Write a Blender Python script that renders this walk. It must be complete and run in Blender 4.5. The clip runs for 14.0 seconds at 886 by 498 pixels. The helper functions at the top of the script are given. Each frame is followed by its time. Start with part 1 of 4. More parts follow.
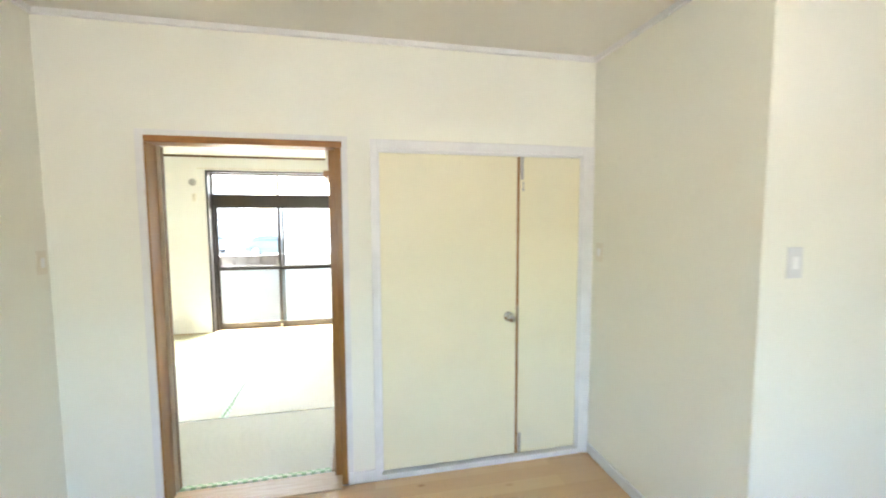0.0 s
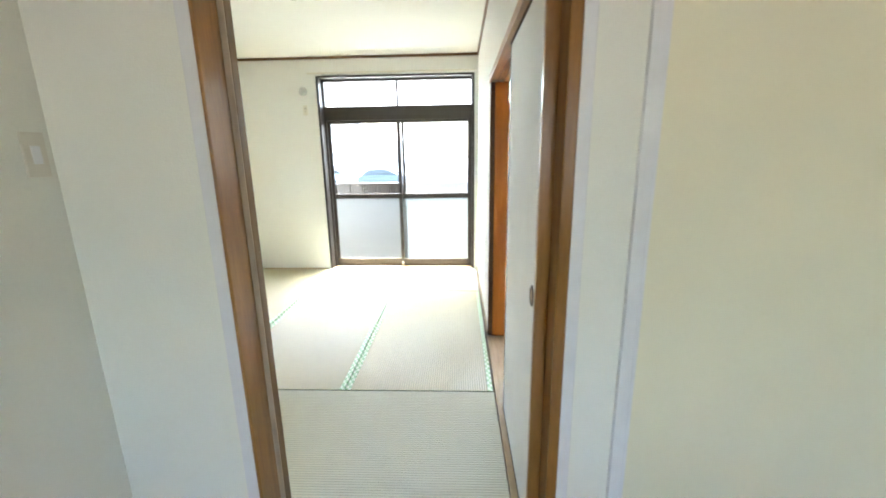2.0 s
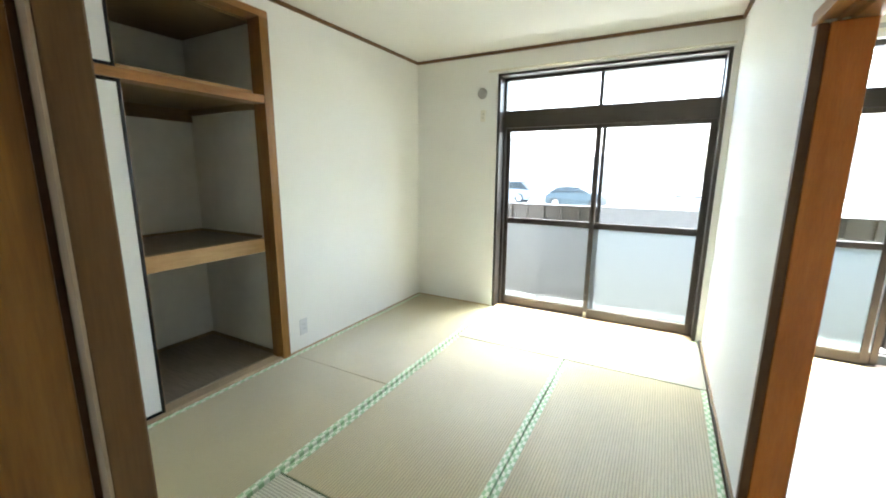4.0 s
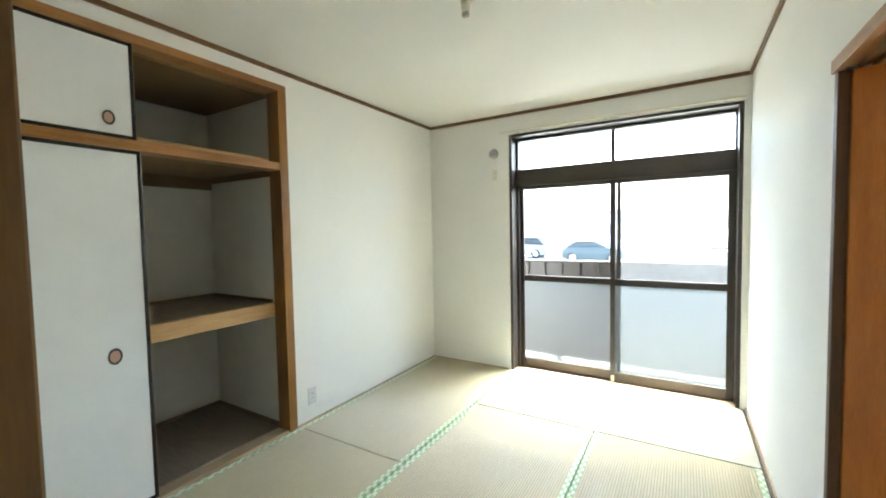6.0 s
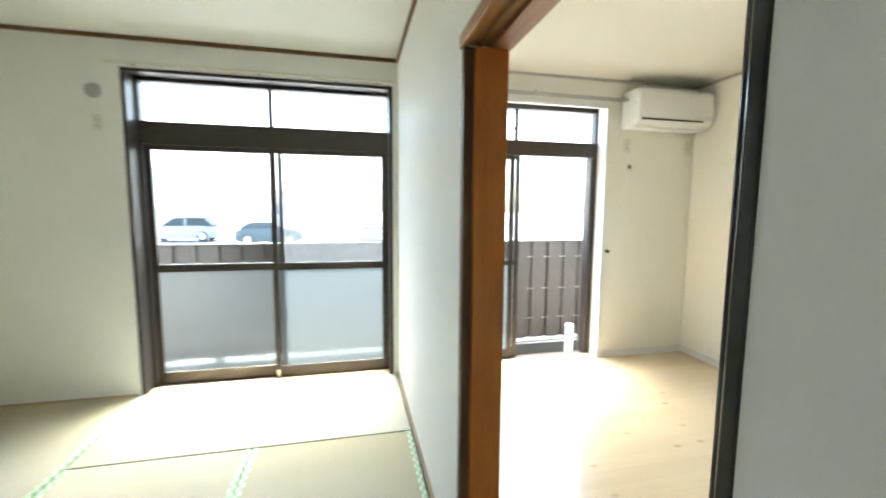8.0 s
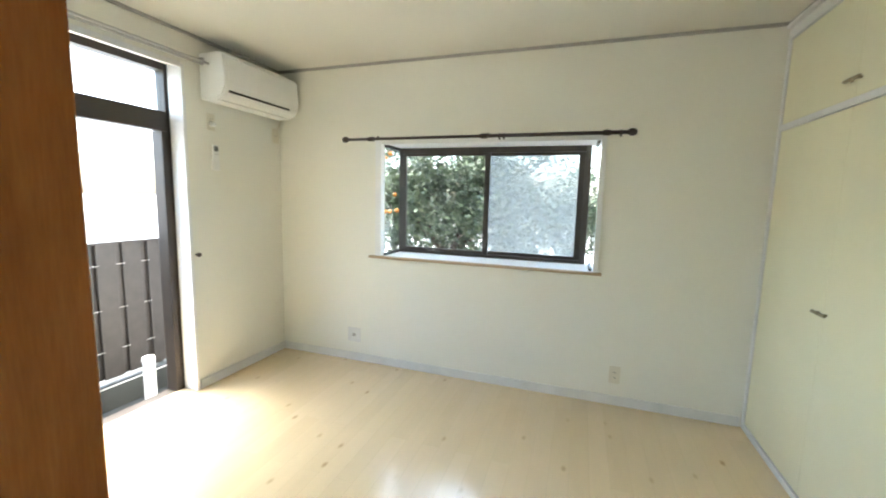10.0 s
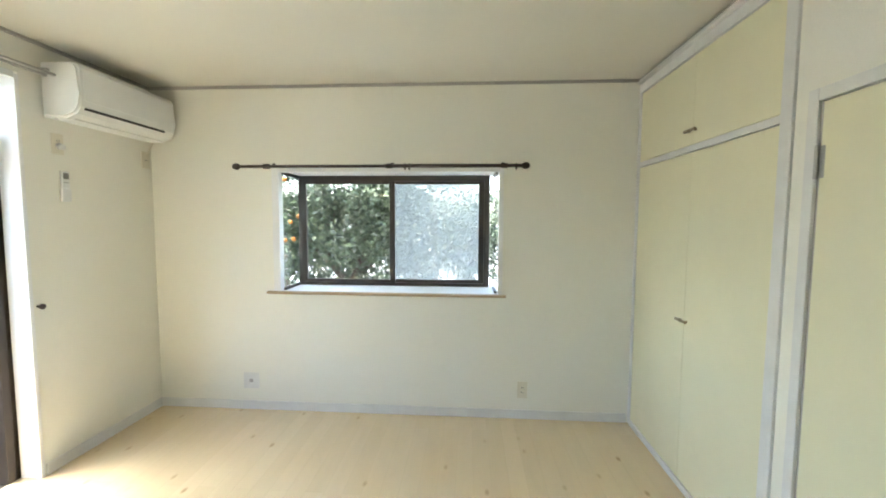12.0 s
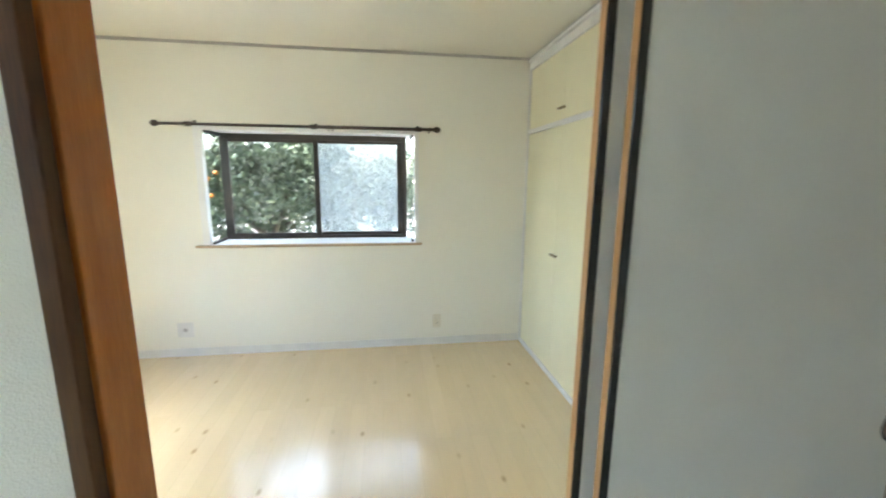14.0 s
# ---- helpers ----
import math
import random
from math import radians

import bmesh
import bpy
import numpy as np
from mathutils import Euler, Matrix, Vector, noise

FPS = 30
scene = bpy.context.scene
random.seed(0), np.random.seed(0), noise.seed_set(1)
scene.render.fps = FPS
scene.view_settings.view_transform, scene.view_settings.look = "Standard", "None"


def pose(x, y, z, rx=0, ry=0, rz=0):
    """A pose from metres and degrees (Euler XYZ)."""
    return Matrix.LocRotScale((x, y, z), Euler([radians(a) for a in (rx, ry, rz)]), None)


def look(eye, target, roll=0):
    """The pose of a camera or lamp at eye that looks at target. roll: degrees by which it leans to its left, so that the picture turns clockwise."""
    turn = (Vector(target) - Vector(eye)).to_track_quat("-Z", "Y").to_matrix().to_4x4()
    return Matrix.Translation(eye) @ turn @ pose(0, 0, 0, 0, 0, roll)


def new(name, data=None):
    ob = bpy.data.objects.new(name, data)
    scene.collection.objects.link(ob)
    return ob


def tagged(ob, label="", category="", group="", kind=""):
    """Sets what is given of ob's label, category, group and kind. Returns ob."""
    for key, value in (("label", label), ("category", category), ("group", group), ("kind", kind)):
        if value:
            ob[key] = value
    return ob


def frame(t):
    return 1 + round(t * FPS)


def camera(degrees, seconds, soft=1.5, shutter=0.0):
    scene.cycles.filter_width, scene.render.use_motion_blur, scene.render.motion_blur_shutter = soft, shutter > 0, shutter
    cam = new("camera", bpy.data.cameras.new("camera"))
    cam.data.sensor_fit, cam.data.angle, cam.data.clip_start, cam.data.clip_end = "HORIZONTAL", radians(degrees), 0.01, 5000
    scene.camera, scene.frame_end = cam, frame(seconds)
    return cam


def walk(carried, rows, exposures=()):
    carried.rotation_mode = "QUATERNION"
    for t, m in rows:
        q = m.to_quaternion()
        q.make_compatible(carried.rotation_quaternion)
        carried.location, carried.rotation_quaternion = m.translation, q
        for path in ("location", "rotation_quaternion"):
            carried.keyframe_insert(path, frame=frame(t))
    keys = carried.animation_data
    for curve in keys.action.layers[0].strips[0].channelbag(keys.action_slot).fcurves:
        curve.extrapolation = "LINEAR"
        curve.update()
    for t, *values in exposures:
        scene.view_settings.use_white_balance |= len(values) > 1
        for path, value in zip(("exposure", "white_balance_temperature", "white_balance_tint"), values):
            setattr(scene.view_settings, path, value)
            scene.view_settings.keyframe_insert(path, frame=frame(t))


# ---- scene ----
cam = camera(96.0, 14.0, soft=1.9, shutter=0.3)
PATH = [
    (0, (2.822, -2.428, 1.556), (3.240, -0.478, 1.401), -0.2),
    (0.5, (2.712, -2.131, 1.555), (2.826, -0.145, 1.354), -0.6),
    (1, (2.606, -1.845, 1.48), (2.556, 0.126, 1.143), 0.0),
    (1.5, (2.511, -1.54, 1.404), (2.489, 0.404, 0.934), -0.4),
    (2, (2.44, -1.182, 1.332), (2.355, 0.763, 0.873), -0.9),
    (2.5, (2.365, -0.854, 1.295), (2.106, 1.064, 0.789), 1.1),
    (3, (2.285, -0.581, 1.296), (1.955, 1.31, 0.733), -0.7),
    (3.5, (2.287, -0.329, 1.3), (1.681, 1.512, 0.807), 0.9),
    (4, (2.275, -0.146, 1.325), (1.332, 1.576, 0.945), 0.4),
    (6.5, (2.235, -0.056, 1.335), (1.217, 1.668, 1.258), -1.5),
    (7, (2.202, -0.030, 1.310), (1.598, 1.874, 1.158), -1.2),
    (7.5, (2.225, 0.123, 1.275), (2.118, 2.117, 1.149), -0.6),
    (8, (2.313, 0.405, 1.302), (2.750, 2.346, 1.103), 0.4),
    (8.5, (2.366, 0.622, 1.395), (3.370, 2.322, 1.072), 3.6),
    (9, (2.425, 0.780, 1.314), (3.868, 2.130, 1.012), 2.9),
    (11.5, (2.460, 1.139, 1.462), (4.447, 1.265, 1.269), 1.7),
    (12, (2.448, 1.115, 1.429), (4.438, 1.244, 1.286), 0.3),
    (12.5, (2.410, 1.130, 1.434), (4.396, 1.203, 1.212), 0.5),
    (13, (2.316, 1.104, 1.415), (4.292, 1.261, 1.150), 0.9),
    (13.5, (2.138, 1.102, 1.436), (4.103, 1.202, 1.079), 1.7),
    (14, (2.003, 1.134, 1.44), (3.952, 0.858, 1.085), 0.5),
]
EXPOSURES = [(0, 5.55, 6750, 9), (0.5, 5.35, 6600, 9), (1.5, 5.1, 6500, 9), (2.0, 5.0, 6400, 9), (3.0, 4.92, 6350, 7), (4.0, 4.45, 6370, 7), (6.5, 4.4, 6370, 7), (8.0, 4.12, 6330, 6), (9.0, 3.97, 6280, 5), (11.5, 3.82, 6300, 5), (12.0, 3.93, 6290, 5), (12.5, 4.05, 6280, 5), (14.0, 4.1, 6240, 5)]
walk(cam, [(t, look(eye, target, roll)) for t, eye, target, roll in PATH], EXPOSURES)

# ---- light: hazy overcast daylight ----
world = bpy.data.worlds.new("overcast_sky")
scene.world = world
world.use_nodes = True
wn = world.node_tree.nodes
sky = wn.new("ShaderNodeTexSky")
sky.sky_type = "NISHITA"
sky.sun_disc = False
sky.sun_elevation, sky.sun_rotation = radians(71), radians(8)
sky.air_density, sky.dust_density, sky.ozone_density = 1.0, 4.0, 1.0
wn["Background"].inputs["Strength"].default_value = 0.15
world.node_tree.links.new(sky.outputs["Color"], wn["Background"].inputs["Color"])
sun_data = bpy.data.lights.new("sun", "SUN")
sun_data.energy, sun_data.angle, sun_data.color = 1.5, radians(34), (1.0, 0.97, 0.93)
sun = new("sun", sun_data)
sun.matrix_world = look((3 + 1.0, 3 + 6.8, 20), (3, 3, 0))

# ---- materials ----
def mat(name):
    m = bpy.data.materials.new(name)
    m.use_nodes = True
    n, l = m.node_tree.nodes, m.node_tree.links
    return m, n, l, n["Principled BSDF"]


def coords(n, l, scale=(1, 1, 1)):
    tc, mp = n.new("ShaderNodeTexCoord"), n.new("ShaderNodeMapping")
    mp.inputs["Scale"].default_value = scale
    l.new(tc.outputs["Object"], mp.inputs["Vector"])
    return mp.outputs["Vector"]


def noise_tex(n, l, vec, scale, detail=3.0, rough=0.55):
    t = n.new("ShaderNodeTexNoise")
    t.inputs["Scale"].default_value, t.inputs["Detail"].default_value, t.inputs["Roughness"].default_value = scale, detail, rough
    l.new(vec, t.inputs["Vector"])
    return t.outputs["Fac"]


def ramp(n, l, fac, stops):
    r = n.new("ShaderNodeValToRGB")
    while len(r.color_ramp.elements) < len(stops):
        r.color_ramp.elements.new(0.5)
    for e, (p, c) in zip(r.color_ramp.elements, stops):
        e.position, e.color = p, (*c, 1)
    l.new(fac, r.inputs["Fac"])
    return r.outputs["Color"]


def bump(n, l, p, height, strength, distance=0.002):
    b = n.new("ShaderNodeBump")
    b.inputs["Strength"].default_value, b.inputs["Distance"].default_value = strength, distance
    l.new(height, b.inputs["Height"])
    l.new(b.outputs["Normal"], p.inputs["Normal"])
    return b


def mixc(n, l, fac, a, b, mode="MIX"):
    x = n.new("ShaderNodeMix")
    x.data_type, x.blend_type = "RGBA", mode
    if isinstance(fac, float):
        x.inputs[0].default_value = fac
    else:
        l.new(fac, x.inputs[0])
    for sock, v in ((x.inputs[6], a), (x.inputs[7], b)):
        if isinstance(v, tuple):
            sock.default_value = (*v, 1)
        else:
            l.new(v, sock)
    return x.outputs[2]


def shade(c, k):
    return tuple(v * k for v in c)


def plain(name, color, rough=0.5, metal=0.0, var=0.06, scale=6.0, bump_strength=0.0, bump_scale=200.0):
    """Paint, plastic or metal: a base colour with faint stains and an uneven gloss."""
    m, n, l, p = mat(name)
    v = coords(n, l)
    f = noise_tex(n, l, v, scale, 4)
    l.new(ramp(n, l, f, [(0.3, shade(color, 1 - var)), (0.7, shade(color, 1 + var))]), p.inputs["Base Color"])
    g = n.new("ShaderNodeMapRange")
    g.inputs["To Min"].default_value, g.inputs["To Max"].default_value = max(0.02, rough - 0.07), min(1, rough + 0.07)
    l.new(noise_tex(n, l, v, scale * 3, 3), g.inputs["Value"])
    l.new(g.outputs["Result"], p.inputs["Roughness"])
    p.inputs["Metallic"].default_value = metal
    if bump_strength:
        bump(n, l, p, noise_tex(n, l, v, bump_scale, 2), bump_strength, 0.001)
    return m


def wallpaper(name, color, strength=0.35):
    """Vinyl wallpaper with a woven, slightly pebbled relief and faint yellowing."""
    m, n, l, p = mat(name)
    v = coords(n, l)
    big = noise_tex(n, l, v, 0.9, 5, 0.6)
    fine = noise_tex(n, l, v, 180, 2)
    c = ramp(n, l, big, [(0.25, shade(color, 0.955)), (0.75, color)])
    l.new(mixc(n, l, 0.06, c, ramp(n, l, fine, [(0.3, shade(color, 0.7)), (0.7, color)])), p.inputs["Base Color"])
    p.inputs["Roughness"].default_value = 0.72
    p.inputs["Specular IOR Level"].default_value = 0.3
    vo = n.new("ShaderNodeTexVoronoi")
    vo.inputs["Scale"].default_value = 220
    l.new(v, vo.inputs["Vector"])
    a = n.new("ShaderNodeMath")
    a.operation = "ADD"
    l.new(vo.outputs["Distance"], a.inputs[0])
    l.new(fine, a.inputs[1])
    bump(n, l, p, a.outputs[0], strength, 0.0012)
    return m


def wood(name, dark, light, stretch=(1, 1, 1), rough=0.35, rings=7.0, bump_strength=0.12):
    """Varnished timber; the small entry of stretch runs along the grain."""
    m, n, l, p = mat(name)
    v = coords(n, l, stretch)
    oi = n.new("ShaderNodeObjectInfo")
    add = n.new("ShaderNodeVectorMath")
    l.new(v, add.inputs[0])
    l.new(oi.outputs["Random"], add.inputs[1])
    vec = add.outputs["Vector"]
    w = noise_tex(n, l, vec, rings, 6, 0.62)
    fine = noise_tex(n, l, vec, rings * 9, 3)
    c = ramp(n, l, w, [(0.28, dark), (0.5, tuple((a + b) / 2 for a, b in zip(dark, light))), (0.72, light)])
    l.new(mixc(n, l, 0.22, c, ramp(n, l, fine, [(0.35, shade(dark, 0.8)), (0.65, light)])), p.inputs["Base Color"])
    p.inputs["Roughness"].default_value = rough
    p.inputs["Specular IOR Level"].default_value = 0.32
    bump(n, l, p, fine, bump_strength, 0.0008)
    return m


def tatami_mat(name, low, high):
    """Rush matting: ribs run along the local x axis."""
    m, n, l, p = mat(name)
    v = coords(n, l)
    sep = n.new("ShaderNodeSeparateXYZ")
    l.new(v, sep.inputs[0])
    mul = n.new("ShaderNodeMath")
    mul.operation = "MULTIPLY"
    mul.inputs[1].default_value = 2 * math.pi / 0.0135
    l.new(sep.outputs["Y"], mul.inputs[0])
    sn = n.new("ShaderNodeMath")
    sn.operation = "SINE"
    l.new(mul.outputs[0], sn.inputs[0])
    rib = n.new("ShaderNodeMapRange")
    rib.inputs["From Min"].default_value, rib.inputs["From Max"].default_value = -1, 1
    l.new(sn.outputs[0], rib.inputs["Value"])
    blotch = noise_tex(n, l, v, 1.6, 5, 0.6)
    straw = noise_tex(n, l, coords(n, l, (3, 160, 1)), 3.0, 3)
    c = ramp(n, l, blotch, [(0.25, low), (0.75, high)])
    c = mixc(n, l, 0.35, c, ramp(n, l, straw, [(0.3, shade(low, 0.75)), (0.7, shade(high, 1.15))]))
    dark_rib = ramp(n, l, rib.outputs[0], [(0.0, (0.62, 0.62, 0.60)), (0.45, (1, 1, 1))])
    l.new(mixc(n, l, 0.9, c, dark_rib, "MULTIPLY"), p.inputs["Base Color"])
    p.inputs["Roughness"].default_value = 0.74
    p.inputs["IOR"].default_value = 1.9
    p.inputs["Specular IOR Level"].default_value = 0.6
    p.inputs["Anisotropic"].default_value = 0.97
    across, turned = n.new("ShaderNodeCombineXYZ"), n.new("ShaderNodeVectorTransform")
    across.inputs[1].default_value = 1.0
    turned.vector_type, turned.convert_from, turned.convert_to = "VECTOR", "OBJECT", "WORLD"
    l.new(across.outputs[0], turned.inputs[0])
    l.new(turned.outputs[0], p.inputs["Tangent"])
    p.inputs["Sheen Weight"].default_value = 0.3
    p.inputs["Sheen Roughness"].default_value = 0.35
    bump(n, l, p, rib.outputs[0], 1.0, 0.0022)
    return m


def border_cloth(name):
    """Green mat border with a pale woven check; the local x axis runs along it."""
    m, n, l, p = mat(name)
    ck = n.new("ShaderNodeTexChecker")
    ck.inputs["Scale"].default_value = 1.0
    ck.inputs["Color1"].default_value = (0.86, 0.88, 0.72, 1)
    ck.inputs["Color2"].default_value = (0.30, 0.52, 0.23, 1)
    l.new(coords(n, l, (36, 69, 1)), ck.inputs["Vector"])
    weave = noise_tex(n, l, coords(n, l, (1, 1, 1)), 300, 2)
    l.new(mixc(n, l, 0.35, ck.outputs["Color"], ramp(n, l, weave, [(0.3, (0.45, 0.62, 0.38)), (0.7, (0.82, 0.86, 0.68))])), p.inputs["Base Color"])
    p.inputs["Roughness"].default_value = 0.7
    return m


def vinyl_floor(name, a, b, knot):
    """Printed vinyl flooring: pale boards along local x with small knots and a soft polish."""
    m, n, l, p = mat(name)
    v = coords(n, l)
    br = n.new("ShaderNodeTexBrick")
    br.offset = 0.37
    for key, val in (("Scale", 1.0), ("Mortar Size", 0.0012), ("Brick Width", 1.1), ("Row Height", 0.098), ("Mortar Smooth", 0.6)):
        br.inputs[key].default_value = val
    br.inputs["Color1"].default_value, br.inputs["Color2"].default_value = (*a, 1), (*b, 1)
    br.inputs["Mortar"].default_value = (*shade(b, 0.90), 1)
    l.new(v, br.inputs["Vector"])
    grain = noise_tex(n, l, coords(n, l, (1.0, 5, 1)), 2.6, 4, 0.5)
    c = mixc(n, l, 0.13, br.outputs["Color"], ramp(n, l, grain, [(0.3, shade(b, 0.80)), (0.7, shade(a, 1.1))]))
    vo = n.new("ShaderNodeTexVoronoi")
    vo.voronoi_dimensions = "2D"
    vo.inputs["Scale"].default_value = 2.7
    l.new(coords(n, l, (0.9, 1.7, 1)), vo.inputs["Vector"])
    kn = n.new("ShaderNodeMapRange")
    kn.inputs["From Min"].default_value, kn.inputs["From Max"].default_value = 0.015, 0.075
    kn.inputs["To Min"].default_value, kn.inputs["To Max"].default_value = 0.8, 0.0
    l.new(vo.outputs["Distance"], kn.inputs["Value"])
    some = n.new("ShaderNodeMapRange")
    some.inputs["From Min"].default_value, some.inputs["From Max"].default_value = 0.32, 0.85
    some.inputs["To Max"].default_value = 1.0
    l.new(vo.outputs["Color"], some.inputs["Value"])
    kf = n.new("ShaderNodeMath")
    kf.operation = "MULTIPLY"
    l.new(kn.outputs[0], kf.inputs[0]), l.new(some.outputs[0], kf.inputs[1])
    l.new(mixc(n, l, kf.outputs[0], c, knot), p.inputs["Base Color"])
    g = n.new("ShaderNodeMapRange")
    g.inputs["To Min"].default_value, g.inputs["To Max"].default_value = 0.16, 0.30
    l.new(noise_tex(n, l, v, 5, 4), g.inputs["Value"])
    l.new(g.outputs[0], p.inputs["Roughness"])
    p.inputs["Coat Weight"].default_value, p.inputs["Coat Roughness"].default_value = 1.0, 0.15
    p.inputs["Coat IOR"].default_value = 1.6
    bump(n, l, p, grain, 0.05, 0.0006)
    return m


def clear_glass(name):
    m, n, l, p = mat(name)
    n.remove(p)
    t, g, f, x = n.new("ShaderNodeBsdfTransparent"), n.new("ShaderNodeBsdfGlossy"), n.new("ShaderNodeLayerWeight"), n.new("ShaderNodeMixShader")
    pw, ad = n.new("ShaderNodeMath"), n.new("ShaderNodeMath")
    pw.operation, ad.operation = "POWER", "MULTIPLY_ADD"
    pw.inputs[1].default_value, ad.inputs[1].default_value, ad.inputs[2].default_value = 4.5, 0.7, 0.025
    t.inputs["Color"].default_value = (0.95, 0.97, 0.96, 1)
    g.inputs["Roughness"].default_value = 0.02
    f.inputs["Blend"].default_value = 0.5
    l.new(f.outputs["Facing"], pw.inputs[0]), l.new(pw.outputs[0], ad.inputs[0]), l.new(ad.outputs[0], x.inputs[0])
    l.new(t.outputs[0], x.inputs[1]), l.new(g.outputs[0], x.inputs[2])
    l.new(x.outputs[0], n["Material Output"].inputs["Surface"])
    return m


def frosted_glass(name):
    m, n, l, p = mat(name)
    n.remove(p)
    r, t, x = n.new("ShaderNodeBsdfRefraction"), n.new("ShaderNodeBsdfTranslucent"), n.new("ShaderNodeMixShader")
    r.inputs["Color"].default_value, r.inputs["Roughness"].default_value, r.inputs["IOR"].default_value = (0.87, 0.925, 0.91, 1), 0.36, 1.10
    t.inputs["Color"].default_value = (0.80, 0.86, 0.88, 1)
    x.inputs[0].default_value = 0.015
    l.new(r.outputs[0], x.inputs[1]), l.new(t.outputs[0], x.inputs[2])
    l.new(x.outputs[0], n["Material Output"].inputs["Surface"])
    return m


def screen_mesh(name, colour, cover):
    """Fine pale insect netting: see-through between lit threads."""
    m, n, l, p = mat(name)
    n.remove(p)
    t, d, tr = n.new("ShaderNodeBsdfTransparent"), n.new("ShaderNodeBsdfDiffuse"), n.new("ShaderNodeBsdfTranslucent")
    d.inputs["Color"].default_value, tr.inputs["Color"].default_value = (*colour, 1), (*colour, 1)
    a, x = n.new("ShaderNodeMixShader"), n.new("ShaderNodeMixShader")
    a.inputs[0].default_value, x.inputs[0].default_value = 0.5, cover
    l.new(d.outputs[0], a.inputs[1]), l.new(tr.outputs[0], a.inputs[2])
    l.new(t.outputs[0], x.inputs[1]), l.new(a.outputs[0], x.inputs[2])
    l.new(x.outputs[0], n["Material Output"].inputs["Surface"])
    return m


def leaf_mat(name, dark, light):
    m, n, l, p = mat(name)
    g = n.new("ShaderNodeNewGeometry")
    l.new(ramp(n, l, g.outputs["Random Per Island"], [(0.0, dark), (0.6, tuple((a + b) / 2 for a, b in zip(dark, light))), (1.0, light)]), p.inputs["Base Color"])
    p.inputs["Roughness"].default_value = 0.38
    return m


M_PAPER_T = wallpaper("white_wallpaper", (0.865, 0.855, 0.795), 0.7)
M_PAPER_W = wallpaper("cream_wallpaper", (0.86, 0.845, 0.76))
M_PAPER_K = wallpaper("pale_cream_wallpaper", (0.83, 0.822, 0.715))
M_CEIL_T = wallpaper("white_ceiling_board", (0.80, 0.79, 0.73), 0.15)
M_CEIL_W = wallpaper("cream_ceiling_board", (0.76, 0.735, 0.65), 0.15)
M_PLASTER = plain("closet_plaster_board", (0.68, 0.655, 0.575), 0.8, var=0.05, bump_strength=0.15)
M_PLY = wood("closet_plywood_board", (0.16, 0.12, 0.08), (0.27, 0.22, 0.16), (1, 12, 12), 0.7)
M_PLY_DARK = wood("brown_plywood", (0.17, 0.11, 0.045), (0.25, 0.17, 0.075), (12, 1.2, 12), 0.6)
M_WOOD_Z = wood("varnished_jamb_wood", (0.19, 0.085, 0.018), (0.34, 0.165, 0.042), (6, 6, 0.5), 0.28, 5.0)
M_WOOD_P = wood("varnished_red_brown_wood", (0.34, 0.100, 0.018), (0.50, 0.175, 0.034), (6, 6, 0.5), 0.25, 5.0)
# Post wood darkened to carry the shade on the edge and in the slot.
M_WOOD_D = wood("shaded_post_wood", (0.055, 0.022, 0.007), (0.12, 0.05, 0.012), (6, 6, 0.5), 0.55, 5.0)
M_WOOD_Y = wood("varnished_rail_wood", (0.22, 0.09, 0.025), (0.42, 0.21, 0.07), (9, 0.7, 9), 0.35)
M_WOOD_X = wood("varnished_lintel_wood", (0.22, 0.09, 0.025), (0.42, 0.21, 0.07), (0.7, 9, 9), 0.35)
M_WOOD_G = wood("faded_jamb_wood", (0.125, 0.065, 0.022), (0.21, 0.115, 0.042), (6, 6, 0.5), 0.4, 5.0)
M_STRIP = wood("pale_strip_wood", (0.42, 0.32, 0.21), (0.56, 0.45, 0.32), (6, 6, 0.5), 0.6, 5.0)
M_SHELF = wood("pale_shelf_wood", (0.42, 0.24, 0.09), (0.58, 0.37, 0.17), (9, 0.8, 9), 0.5)
M_SILL = wood("worn_sill_wood", (0.36, 0.25, 0.14), (0.55, 0.42, 0.27), (9, 0.8, 9), 0.4)
M_SILL_X = wood("threshold_wood", (0.45, 0.30, 0.16), (0.62, 0.46, 0.29), (0.8, 9, 9), 0.35)
M_MOULD_T = wood("brown_picture_rail", (0.13, 0.06, 0.02), (0.20, 0.10, 0.035), (2, 2, 2), 0.4)
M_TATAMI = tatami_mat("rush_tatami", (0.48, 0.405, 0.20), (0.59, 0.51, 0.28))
# Paler rush copy: the crosswise mats' window sheen is painted into its colour.
M_TATAMI_PALE = tatami_mat("sheen_rush_tatami", (0.60, 0.575, 0.43), (0.70, 0.675, 0.53))
M_HERI = border_cloth("green_border_cloth")
M_HERI_DARK = plain("dark_green_border_cloth", (0.13, 0.17, 0.09), 0.8, var=0.15, scale=40)
M_FLOOR_W = vinyl_floor("pale_wood_vinyl", (0.79, 0.63, 0.395), (0.74, 0.582, 0.355), (0.40, 0.25, 0.12))
M_FLOOR_K = vinyl_floor("warm_wood_vinyl", (0.62, 0.40, 0.20), (0.55, 0.34, 0.16), (0.34, 0.17, 0.07))
M_TRIM = plain("grey_white_trim_paint", (0.73, 0.725, 0.70), 0.4)
M_WHITE = plain("white_paint", (0.82, 0.82, 0.81), 0.35, var=0.03)
M_CREAM = plain("cream_door_laminate", (0.78, 0.745, 0.53), 0.42, var=0.03, scale=2.0)
M_CREAM_K = plain("pale_cream_door_laminate", (0.79, 0.74, 0.53), 0.42, var=0.03, scale=2.0)
